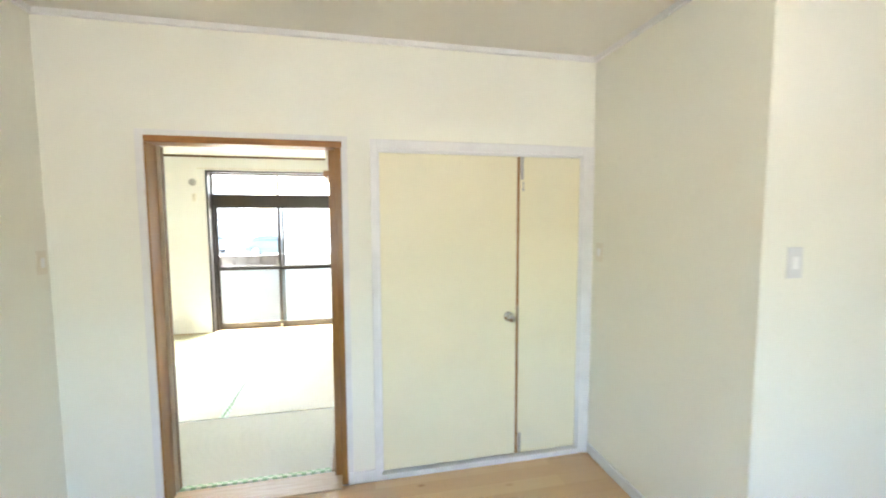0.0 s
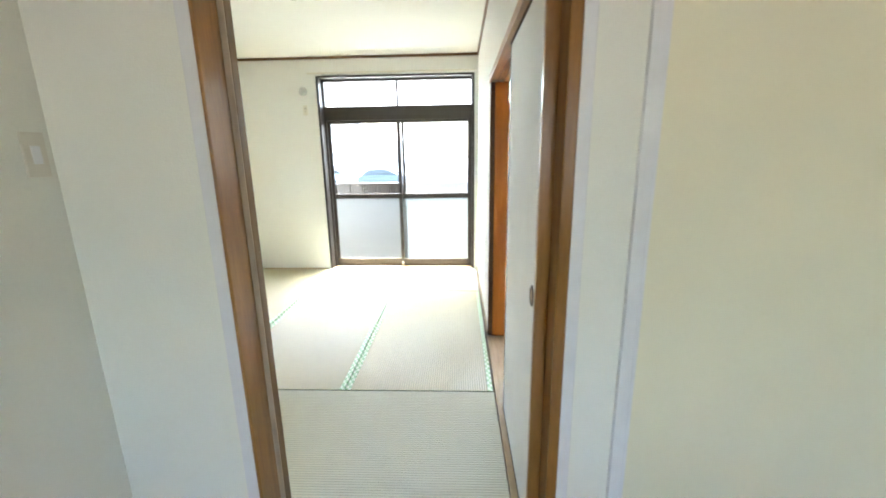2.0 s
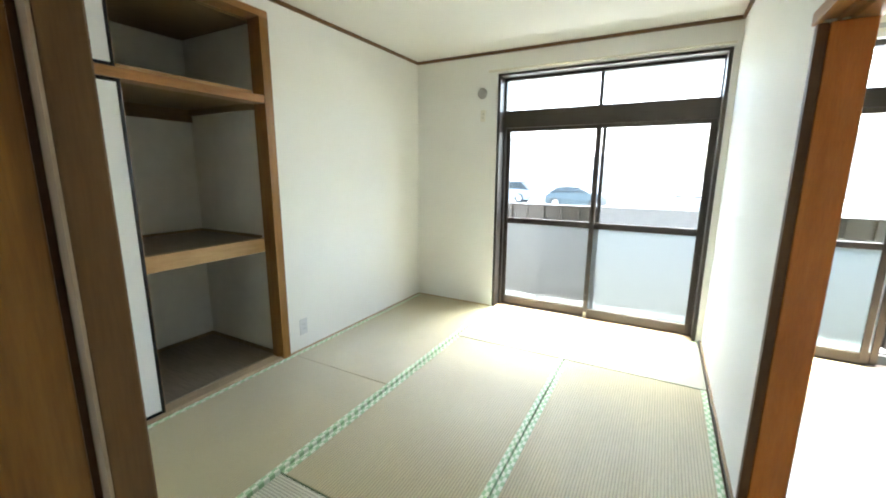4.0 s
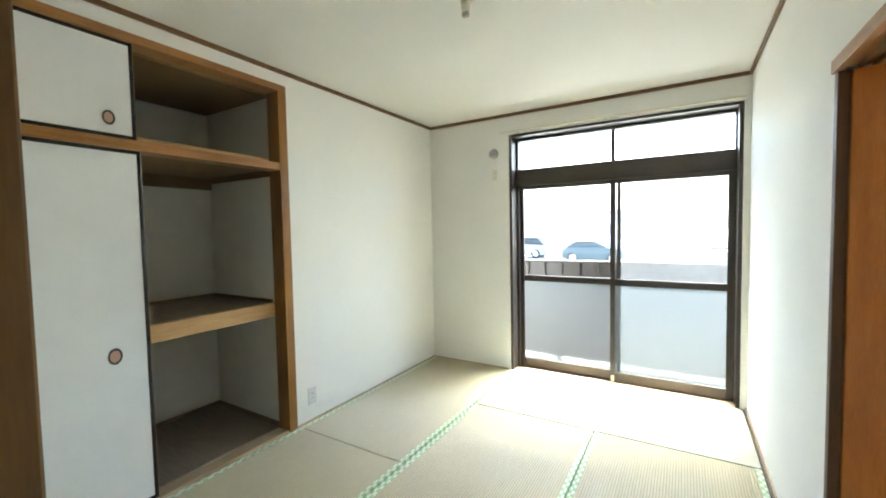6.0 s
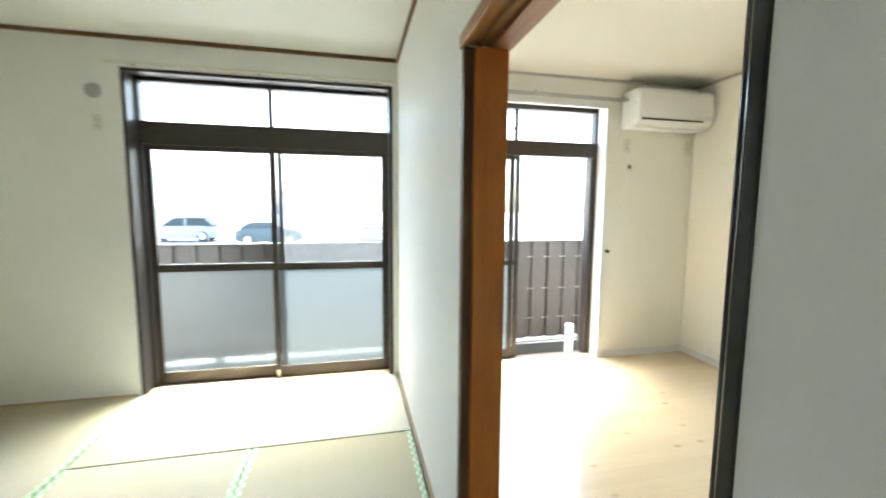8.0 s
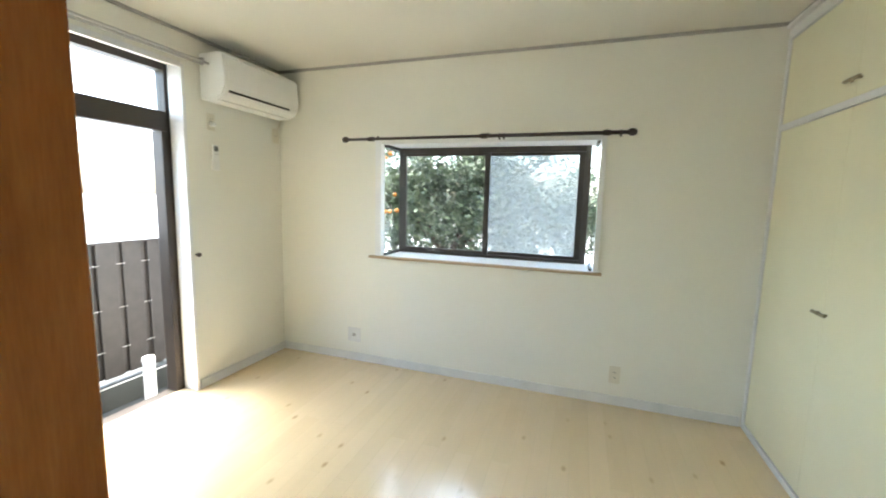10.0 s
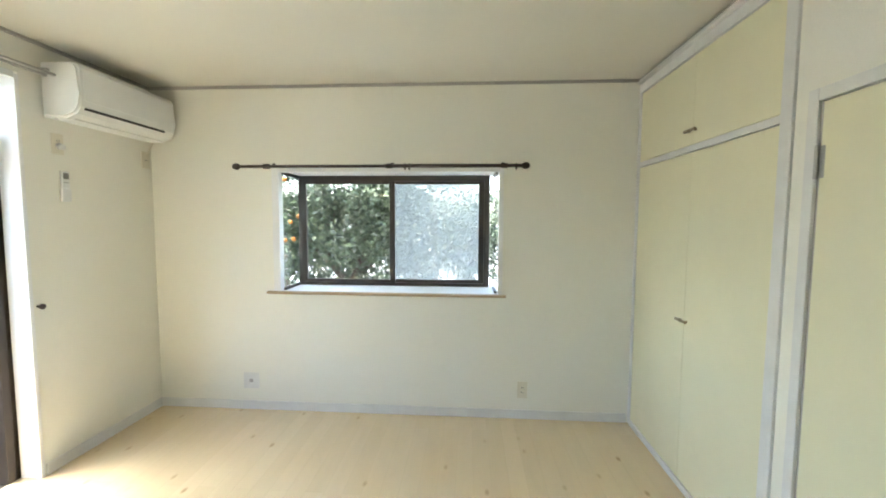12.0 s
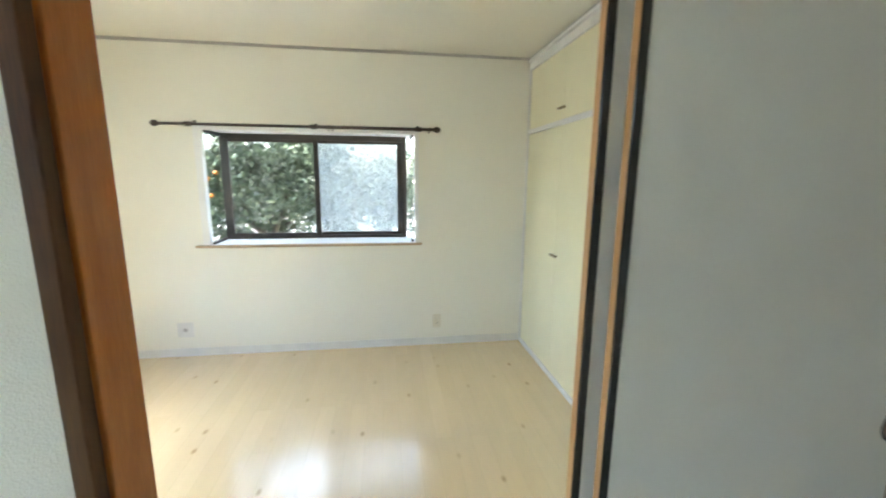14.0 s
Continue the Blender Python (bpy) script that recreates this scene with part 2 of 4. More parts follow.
M_YELLOW = plain("yellow_door_laminate", (0.72, 0.63, 0.32), 0.45, var=0.03, scale=2.0)
M_EDGE = wood("door_edge_veneer", (0.25, 0.11, 0.03), (0.40, 0.20, 0.07), (6, 6, 0.7), 0.5)
M_FUSUMA = plain("fusuma_paper", (0.78, 0.78, 0.75), 0.75, var=0.02, bump_strength=0.6, bump_scale=70)
M_BLACK = plain("black_lacquer", (0.012, 0.012, 0.013), 0.18, var=0.2)
M_FEDGE = wood("fusuma_edge_wood", (0.38, 0.19, 0.07), (0.52, 0.30, 0.13), (6, 6, 0.7), 0.5)
M_ALU = plain("bronze_aluminium", (0.058, 0.048, 0.040), 0.38, 0.3, var=0.12)
M_CHROME = plain("satin_chrome", (0.62, 0.60, 0.58), 0.18, 1.0)
M_BRASS = plain("aged_brass", (0.32, 0.27, 0.17), 0.35, 0.9)
M_STEEL = plain("grey_steel", (0.45, 0.44, 0.42), 0.35, 0.8)
M_PULL = plain("fusuma_pull_plate", (0.52, 0.33, 0.24), 0.35, 0.5)
M_DARKM = plain("dark_bronze_ring", (0.06, 0.05, 0.045), 0.3, 0.6)
M_ROD = plain("dark_brown_rod", (0.035, 0.022, 0.016), 0.35)
M_PLASTIC = plain("white_plastic", (0.82, 0.82, 0.80), 0.35, var=0.02)
M_PLATE = plain("off_white_plate_plastic", (0.66, 0.665, 0.65), 0.4, var=0.03)
M_IVORY = plain("ivory_plastic", (0.74, 0.70, 0.58), 0.4, var=0.03)
M_GREYP = plain("grey_plastic", (0.42, 0.40, 0.37), 0.5)
M_LCD = plain("grey_lcd", (0.12, 0.13, 0.12), 0.25)
M_SLOT = plain("black_slot", (0.015, 0.015, 0.015), 0.6)
M_GLASS = clear_glass("window_glass")
M_FROST = frosted_glass("frosted_glass")
# One netting in two tones; the sunlit window's copy is darkened.
M_NET = screen_mesh("sun_dimmed_insect_netting", (0.22, 0.23, 0.235), 0.32)
M_NET_PALE = screen_mesh("pale_insect_netting", (0.49, 0.505, 0.50), 0.40)
M_FENCE = plain("dark_brown_fence_board", (0.045, 0.037, 0.032), 0.4, var=0.2, scale=9)
# Concrete colour lowered to stand for the shade between house and fence.
M_CONC = plain("shaded_concrete", (0.048, 0.050, 0.046), 0.85, var=0.15, scale=3, bump_strength=0.3)
M_ASPH = plain("pale_gravel_lot", (0.27, 0.265, 0.25), 0.9, var=0.12, scale=0.8, bump_strength=0.2)
M_PANE = plain("grey_reflecting_pane", (0.30, 0.34, 0.37), 0.45)
M_OUTWALL = plain("exterior_siding", (0.70, 0.68, 0.64), 0.8, var=0.06)
M_ROOF = plain("grey_roof_tiles", (0.30, 0.31, 0.33), 0.6, var=0.15)
M_BARK = plain("tree_bark", (0.10, 0.075, 0.055), 0.9, var=0.3, scale=20, bump_strength=0.6, bump_scale=40)
M_LEAF = leaf_mat("dark_glossy_leaves", (0.032, 0.050, 0.028), (0.19, 0.24, 0.135))
M_FRUIT = plain("orange_fruit_skin", (0.60, 0.22, 0.03), 0.45)
M_TYRE = plain("tyre_rubber", (0.025, 0.025, 0.025), 0.8)
M_CARGLASS = plain("car_window", (0.03, 0.042, 0.046), 0.5)
M_CARDARK = plain("dark_teal_car_paint", (0.045, 0.065, 0.07), 0.6)
M_CARBLUE = plain("pale_blue_car_paint", (0.33, 0.37, 0.42), 0.5)
M_CARWHITE = plain("white_car_paint", (0.75, 0.76, 0.77), 0.2)
M_LAMPRED = plain("red_lamp_lens", (0.45, 0.02, 0.02), 0.2)

# ---- building blocks ----
ORIGIN = {}


def thing(name, loc, label, category, group="", kind=""):
    """An Empty at the base of a thing; its parts are meshes under it."""
    ob = new(name)
    ob.empty_display_size = 0.05
    ob.location = loc
    ORIGIN[ob] = Vector(loc)
    return tagged(ob, label, category, group, kind)


def part(name, bm, material, parent, label="", smooth=False):
    """One mesh object, given in world metres, under a thing or a part."""
    base = ORIGIN[parent]
    bmesh.ops.translate(bm, verts=bm.verts, vec=-base)
    return mesh_ob(name, bm, material, parent, base, label, smooth)


def mesh_ob(name, bm, material, parent=None, base=None, label="", smooth=False):
    me = bpy.data.meshes.new(name)
    bmesh.ops.recalc_face_normals(bm, faces=bm.faces)
    bm.to_mesh(me)
    bm.free()
    if smooth:
        for f in me.polygons:
            f.use_smooth = True
    me.materials.append(material)
    ob = new(name, me)
    if parent is not None:
        ob.parent = parent
        ORIGIN[ob] = base
    if label:
        ob["label"] = label
    return ob


def solid(name, bm, material, label, category, group="", kind="", smooth=False, loc=None):
    """A thing that is one mesh, with its origin at its base."""
    if loc is None:
        xs = [v.co for v in bm.verts]
        loc = Vector(((min(c.x for c in xs) + max(c.x for c in xs)) / 2, (min(c.y for c in xs) + max(c.y for c in xs)) / 2, min(c.z for c in xs)))
    loc = Vector(loc)
    bmesh.ops.translate(bm, verts=bm.verts, vec=-loc)
    ob = mesh_ob(name, bm, material, smooth=smooth)
    ob.location = loc
    ORIGIN[ob] = loc
    return tagged(ob, label, category, group, kind)


def structure(name, bm, material, label, category):
    ob = mesh_ob(name, bm, material)
    ORIGIN[ob] = Vector((0, 0, 0))
    return tagged(ob, label, category, kind="structure")


def box(*spans, bevel=0.0, bm=None):
    """Boxes (x0, x1, y0, y1, z0, z1) in one bmesh, edges bevelled."""
    out = bm or bmesh.new()
    for x0, x1, y0, y1, z0, z1 in spans:
        r = bmesh.ops.create_cube(out, size=1.0)
        for v in r["verts"]:
            v.co = Vector(((x0 + x1) / 2 + v.co.x * (x1 - x0), (y0 + y1) / 2 + v.co.y * (y1 - y0), (z0 + z1) / 2 + v.co.z * (z1 - z0)))
        if bevel:
            edges = list({e for v in r["verts"] for e in v.link_edges})
            bmesh.ops.bevel(out, geom=edges, offset=bevel, segments=2, affect="EDGES", profile=0.5)
    return out


def rod(a, b, r, seg=16, r2=None, bm=None):
    """A round bar from a to b."""
    out = bm or bmesh.new()
    a, b = Vector(a), Vector(b)
    d = b - a
    m = Matrix.Translation((a + b) / 2) @ d.to_track_quat("Z", "Y").to_matrix().to_4x4()
    bmesh.ops.create_cone(out, cap_ends=True, segments=seg, radius1=r, radius2=r if r2 is None else r2, depth=d.length, matrix=m)
    return out


def ball(c, r, bm=None, seg=12, squash=(1, 1, 1)):
    out = bm or bmesh.new()
    bmesh.ops.create_uvsphere(out, u_segments=seg, v_segments=seg // 2 + 2, radius=r, matrix=Matrix.Translation(c) @ Matrix.Diagonal((*squash, 1)))
    return out


def ring(c, axis, r_out, r_in, depth, squash=1.0, seg=28):
    """A raised ring round an axis, stretched along z by squash."""
    out = bmesh.new()
    q = Vector(axis).to_track_quat("Z", "Y")
    rows = []
    prof = [(r_in, 0), (r_in, depth), ((r_in + r_out) / 2, depth * 1.4), (r_out, depth * 0.8), (r_out, 0)]
    for i in range(seg):
        a = 2 * math.pi * i / seg
        row = []
        for r, h in prof:
            p = q @ Vector((math.cos(a) * r, math.sin(a) * r, h))
            p.z *= squash
            row.append(out.verts.new(Vector(c) + p))
        rows.append(row)
    for i in range(seg):
        for j in range(len(prof)):
            out.faces.new((rows[i][j], rows[(i + 1) % seg][j], rows[(i + 1) % seg][(j + 1) % len(prof)], rows[i][(j + 1) % len(prof)]))
    return out


# ---- the place: plan ----
XL, XR, XW, XE = 0.0, 2.65, 2.785, 5.28     # tatami room left wall, partition faces, east wall
YK, YS, YW, YN = -0.105, -0.02, -0.03, 3.455  # kitchen face, tatami and western south faces, window wall
YO = 3.66                                    # outer face of the window wall
ZT, ZW, ZK = 2.39, 2.378, 2.55               # ceilings
SH = 3.60                                    # sash plane
HEAD = 2.20

# floors
structure("floor_1", box((XL - 0.95, XR + 0.02, YS, YO - 0.1, -0.12, -0.055)), M_PLY, "plywood underfloor beneath the tatami mats", "floor")
structure("floor_2", box((XW + 0.012, XE, YW, SH - 0.03, -0.12, 0.0)), M_FLOOR_W, "glossy pale wood-print vinyl floor with small knots", "floor")
structure("floor_3", box((1.2, 6.3, -4.2, YK - 0.02, -0.12, -0.012)), M_FLOOR_K, "warm wood-print kitchen floor", "floor")

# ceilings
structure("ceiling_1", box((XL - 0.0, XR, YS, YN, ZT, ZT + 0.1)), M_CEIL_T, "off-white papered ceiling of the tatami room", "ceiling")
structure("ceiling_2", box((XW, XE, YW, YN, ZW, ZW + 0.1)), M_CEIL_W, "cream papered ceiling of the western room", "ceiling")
structure("ceiling_3", box((1.2, 6.3, -4.2, YK, ZK, ZK + 0.1)), M_CEIL_W, "cream kitchen ceiling", "ceiling")
structure("roof", box((-1.3, 6.6, -4.5, 3.95, 2.75, 2.9)), M_OUTWALL, "flat eave slab over the rooms", "roof")

# window wall
structure("wall_north_1", box((XL - 0.2, 0.858, YN, YO, -0.5, 2.75), (0.858, 2.61, YN, YO, HEAD, 2.75), (2.61, XR, YN, YO, -0.5, 2.75), (0.858, 2.61, YN + 0.16, YO, -0.5, -0.04)),
          M_PAPER_T, "white wallpapered window wall", "wall")
structure("wall_north_2", box((XW, 2.86, YN, YO, -0.5, 2.75), (2.86, 4.42, YN, YO, HEAD - 0.02, 2.75), (4.42, XE + 0.15, YN, YO, -0.5, 2.75), (2.86, 4.42, SH - 0.03, YO, -0.5, -0.03)),
          M_PAPER_W, "cream wallpapered window wall", "wall")
# west wall with the closet opening
structure("wall_west", box((-0.12, XL, 1.695, YN, -0.1, 2.75), (-0.12, XL, YS, 1.695, 2.29, 2.75)), M_PAPER_T, "white wallpapered wall beside the closet", "wall")
# partition with the sliding-door opening
structure("wall_partition_1", box((XR, XR + 0.0675, 1.645, YN, -0.1, 2.75), (XR, XR + 0.0675, YS, 1.645, 1.83, 2.75)), M_PAPER_T, "white wallpapered partition with a sliding-door opening", "wall")
structure("wall_partition_2", box((XR + 0.0675, XW, 1.645, YN, -0.1, 2.75), (XR + 0.0675, XW, YS, 1.645, 1.83, 2.75)), M_PAPER_W, "cream wallpapered partition", "wall")
structure("wall_partition_3", box((XR, XR + 0.0675, YN, YO, -0.5, 2.75), (XR + 0.0675, XW, YN, YO, -0.5, 2.75)), M_OUTWALL, "wall end between the two windows", "wall")
# south wall, kitchen side and room sides
MID = -0.066
structure("wall_south_1", box((1.2, 1.775, YK, MID, -0.1, 2.75), (1.775, 2.745, YK, MID, 1.98, 2.75), (2.745, 2.90, YK, MID, -0.1, 2.75), (2.90, 4.305, YK, MID, 2.0, 2.75)),
          M_PAPER_K, "pale cream wallpapered kitchen wall", "wall")
structure("wall_south_2", box((XL - 0.95, 1.775, MID, YS, -0.1, 2.75), (1.775, 2.745, MID, YS, 1.98, 2.75)), M_PAPER_T, "white wallpapered wall round the doorway", "wall")
structure("wall_south_3", box((XW, 3.0, MID, YW, -0.1, 2.75), (3.0, 3.895, MID, YW, 1.865, 2.75), (3.895, 3.962, MID, YW, -0.1, 2.75), (3.962, XE, MID, YW, 2.335, 2.75)),
          M_PAPER_W, "pale wallpapered wall round the door and wardrobe", "wall")
structure("wall_south_4", box((2.745, XW, MID, YS - 0.001, -0.1, 2.75)), M_PAPER_T, "wall end beside the doorway", "wall")
# east wall with the bay opening
structure("wall_east", box((XE, XE + 0.07, YW - 0.1, 0.895, -0.5, 2.75), (XE, XE + 0.07, 2.50, YN, -0.5, 2.75), (XE, XE + 0.07, 0.895, 2.50, -0.5, 0.885), (XE, XE + 0.07, 0.895, 2.50, 1.778, 2.75)),
          M_PAPER_W, "cream wallpapered wall with a bay window", "wall")
# kitchen walls
structure("wall_kitchen_west", box((1.23, 1.33, -0.51, YK, -0.1, 2.75), (1.23, 1.33, -1.40, -0.51, 2.035, 2.75), (1.23, 1.33, -4.2, -1.40, -0.1, 2.75)), M_PAPER_K, "pale cream kitchen wall with a sliding door", "wall")
structure("wall_kitchen_east", box((4.306, 4.39, -1.22, MID, -0.1, 2.75), (4.39, 6.3, -1.22, -1.14, -0.1, 2.75)), M_PAPER_K, "pale cream wallpapered wall round the wardrobe recess", "wall")
structure("wall_kitchen_end", box((6.2, 6.3, -4.2, -1.22, -0.1, 2.75)), M_PAPER_K, "plain kitchen end wall", "wall")
structure("wall_kitchen_south", box((1.2, 2.2, -4.3, -4.2, -0.1, 2.75), (3.9, 6.3, -4.3, -4.2, -0.1, 2.75), (2.2, 3.9, -4.3, -4.2, 1.95, 2.75), (2.2, 3.9, -4.3, -4.2, -0.1, 0.95)), M_PAPER_K, "kitchen wall with a wide window opening", "wall")
# wardrobe recess
structure("wall_wardrobe_recess", box((4.39, XE + 0.15, -1.14, -1.10, -0.1, 2.75), (XE, XE + 0.15, -1.10, YW - 0.1, -0.1, 2.75)), M_PLASTER, "bare wardrobe recess behind cream doors", "wall")

# ceiling mouldings
def moulding(name, x0, x1, y0, y1, z, h, d, material, label):
    structure(name, box((x0, x0 + d, y0, y1, z - h, z), (x1 - d, x1, y0, y1, z - h, z), (x0 + d, x1 - d, y1 - d, y1, z - h, z), (x0 + d, x1 - d, y0, y0 + d, z - h, z), bevel=0.003), material, label, "trim")


moulding("trim_1", XL, XR, YS, YN, ZT, 0.026, 0.018, M_MOULD_T, "thin dark brown ceiling moulding")
moulding("trim_2", XW, XE, YW, YN, ZW, 0.018, 0.02, M_GREYP, "thin grey ceiling moulding")
moulding("trim_3", 1.33, 4.306, -4.2, YK, ZK, 0.03, 0.022, M_TRIM, "thin pale ceiling moulding")
# skirtings
structure("baseboard_1", box((XE - 0.012, XE, YW + 0.02, YN, 0.0, 0.066), (4.43, XE - 0.012, YN - 0.012, YN, 0.0, 0.066), (XW, XW + 0.012, 1.65, YN, 0.0, 0.066), bevel=0.003), M_TRIM, "light grey vinyl skirting", "baseboard")
structure("baseboard_2", box((1.33, 1.775, YK - 0.012, YK, -0.012, 0.055), (2.745, 2.90, YK - 0.012, YK, -0.012, 0.055), (4.294, 4.306, -1.22, YK - 0.02, -0.012, 0.055), (1.33, 1.342, -0.508, YK - 0.012, -0.012, 0.055), (4.306, 6.2, -1.232, -1.22, -0.012, 0.055), bevel=0.003), M_TRIM, "light grey kitchen skirting", "baseboard")
structure("trim_4", box((XL, XL + 0.008, 1.70, YN, 0.0, 0.012), (XL + 0.008, 0.84, YN - 0.008, YN, 0.0, 0.012), (XR - 0.010, XR, 1.65, YN, 0.0, 0.016)), M_SILL, "thin worn wooden floor edging by the mats", "trim")

# ---- tatami mats: the local x axis runs along each mat ----
def tatami(cx, cy, length, width, turn, narrow=0, sheen_pale=False):
    """narrow: the side (-1 or 1) on which only a thin dark edge of the border shows."""
    mat_thing = thing("tatami_mat", (cx, cy, -0.054), "rush tatami mat with painted pale sheen and a green cloth border" if sheen_pale else "straw-coloured woven rush tatami mat with green patterned cloth borders", "tatami mat", "tatami mats")
    edge = {s: 0.008 if s == narrow else 0.03 for s in (-1, 1)}
    mesh_ob("rush_body", box((-length / 2, length / 2, -width / 2 + edge[-1], width / 2 - edge[1], 0, 0.054), bevel=0.003), M_TATAMI_PALE if sheen_pale else M_TATAMI, mat_thing, Vector())
    for s in (-1, 1):
        y0, y1 = sorted((s * (width / 2 - edge[s]), s * (width / 2 - 0.0015)))
        strip = mesh_ob("border", box((-length / 2, length / 2, -(y1 - y0) / 2, (y1 - y0) / 2, 0, 0.0555), bevel=0.002), M_HERI_DARK if s == narrow else M_HERI, mat_thing, Vector(), "thin dark green border edge" if s == narrow else "green and pale checked cloth border")
        strip.location = (0, (y0 + y1) / 2, 0)
    mat_thing.rotation_euler = (0, 0, radians(turn))


tatami(0.445, 0.860, 1.718, 0.87, 90)
tatami(0.445, 2.59, 1.735, 0.87, 90)
tatami(1.325, 1.755, 1.745, 0.865, 90)
tatami(2.195, 1.755, 1.745, 0.865, 90)
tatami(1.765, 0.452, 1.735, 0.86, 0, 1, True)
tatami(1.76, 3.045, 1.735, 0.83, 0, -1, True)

# ---- windows ----
def sash(name, parent, x0, x1, y0, y1, z0, z1, split, lower=None, label="", upper=None):
    """A sliding sash: bronze frame, a clear upper and a frosted lower pane. split: the rail's bottom and top."""
    s = part(name, box((x0, x0 + 0.04, y0, y1, z0, z1), (x1 - 0.04, x1, y0, y1, z0, z1), (x0 + 0.04, x1 - 0.04, y0, y1, z0, z0 + 0.085), (x0 + 0.04, x1 - 0.04, y0, y1, z1 - 0.035, z1), (x0 + 0.04, x1 - 0.04, y0 + 0.003, y1 - 0.003, split[0], split[1]), bevel=0.003), M_ALU, parent, label)
    ym = (y0 + y1) / 2
    a = part("clear_pane", box((x0 + 0.04, x1 - 0.04, ym - 0.002, ym + 0.002, split[1], z1 - 0.035)), M_GLASS, s, "clear glass pane")
    b = part("frosted_pane", box((x0 + 0.04, x1 - 0.04, ym - 0.002, ym + 0.002, z0 + 0.085, split[0])), M_FROST, s, "frosted glass pane")
    a.visible_shadow = False
    b.visible_shadow = False
    return s


def frame_bars(x0, x1, mid, z1, t0, t1):
    return box((x0, x0 + 0.045, SH - 0.02, SH + 0.06, -0.03, z1), (x1 - 0.035, x1, SH - 0.02, SH + 0.06, -0.03, z1), (x0 + 0.045, x1 - 0.035, SH - 0.02, SH + 0.06, z1 - 0.045, z1),
               (x0 + 0.045, x1 - 0.035, SH - 0.022, SH + 0.06, t0, t1), (x0 + 0.045, x1 - 0.035, SH - 0.02, SH + 0.06, -0.04, -0.004), (mid - 0.016, mid + 0.016, SH + 0.002, SH + 0.03, t1, z1 - 0.045), bevel=0.003)


def transom(parent, x0, x1, z0, z1):
    g = part("transom_pane", box((x0, x1, SH + 0.014, SH + 0.018, z0, z1)), M_GLASS, parent, "clear transom pane")
    g.visible_shadow = False


win = thing("window_1", (1.72, SH, -0.03), "bronze aluminium sliding window with transom and frosted lower panes", "window", kind="structure")
part("window_frame", frame_bars(0.860, 2.608, 1.735, HEAD - 0.002, 1.735, 1.89), M_ALU, win, "dark bronze aluminium frame")
sash("sash", win, 0.900, 1.755, SH + 0.022, SH + 0.046, 0.0, 1.735, (0.832, 0.888), label="outer sliding sash")
sash("sash", win, 1.715, 2.575, SH - 0.010, SH + 0.016, 0.0, 1.735, (0.832, 0.888), label="inner sliding sash")
part("casing", box((0.860, 0.886, YN + 0.006, SH - 0.0205, 0.0, HEAD - 0.002), (2.583, 2.608, YN + 0.006, SH - 0.0205, 0.0, HEAD - 0.002), (0.886, 2.583, YN + 0.006, SH - 0.0205, HEAD - 0.024, HEAD - 0.002), bevel=0.003), M_ALU, win, "dark bronze inner casing")
transom(win, 0.905, 1.719, 1.89, HEAD - 0.047)
transom(win, 1.751, 2.573, 1.89, HEAD - 0.047)
net = part("insect_screen", box((1.79, 2.57, SH + 0.07, SH + 0.071, 0.03, 1.72)), M_NET, win, "insect netting toned for the light at its window")
net.visible_shadow = False
part("screen_frame", box((1.76, 1.79, SH + 0.062, SH + 0.08, 0.0, 1.735), (2.57, 2.60, SH + 0.062, SH + 0.08, 0.0, 1.735), (1.79, 2.57, SH + 0.062, SH + 0.08, 0.83, 0.86)), M_ALU, win)
part("sash_stop", box((1.722, 1.748, SH - 0.026, SH - 0.0105, 0.0, 0.055), bevel=0.003), M_IVORY, win, "small ivory sash stop")
part("window_sill", box((0.860, 2.605, YN - 0.012, SH - 0.021, -0.04, -0.002), bevel=0.003), M_SILL_X, win, "worn pale wooden sill")

win2 = thing("window_2", (3.64, SH, -0.03), "half-open bronze aluminium sliding window with transom", "window", kind="structure")
part("window_frame", frame_bars(2.862, 4.418, 3.66, HEAD - 0.022, 1.755, 1.88), M_ALU, win2, "dark bronze aluminium frame")
sash("sash", win2, 2.94, 3.71, SH + 0.022, SH + 0.046, 0.0, 1.755, (0.825, 0.87), label="outer sliding sash slid aside")
sash("sash", win2, 2.90, 3.645, SH - 0.010, SH + 0.016, 0.0, 1.755, (0.825, 0.87), label="inner sliding sash slid aside")
part("side_jamb", box((4.340, 4.3825, SH - 0.032, SH + 0.058, 0.0, 1.752), bevel=0.003), M_ALU, win2, "dark bronze side channel")
transom(win2, 2.907, 3.644, 1.88, HEAD - 0.067)
transom(win2, 3.676, 4.383, 1.88, HEAD - 0.067)
part("latch", box((3.62, 3.64, SH - 0.03, SH - 0.0105, 1.955, 1.985), bevel=0.004), M_SLOT, win2, "small black latch")
part("casing", box((4.396, 4.4175, YN - 0.012, SH - 0.034, 0.0, HEAD - 0.03), bevel=0.003), M_WHITE, win2, "white painted reveal board")
part("casing", box((2.862, 4.396, YN - 0.012, YN + 0.02, HEAD - 0.055, HEAD - 0.021), bevel=0.003), M_WHITE, win2, "white painted head board")

# curtain rails
rail = thing("curtain_rail", (1.70, YN, 2.165), "slim ivory curtain rail above the window", "curtain rail")
part("track", box((0.785, 2.62, YN - 0.045, YN - 0.025, 2.208, 2.224), bevel=0.003), M_IVORY, rail)
for bx in (0.95, 1.7, 2.5):
    part("bracket", box((bx - 0.012, bx + 0.012, YN - 0.024, YN, 2.206, 2.226), bevel=0.002), M_STEEL, rail)
rail2 = thing("curtain_rail", (3.7, YN, 2.18), "slim double grey curtain rail above the window", "curtain rail")
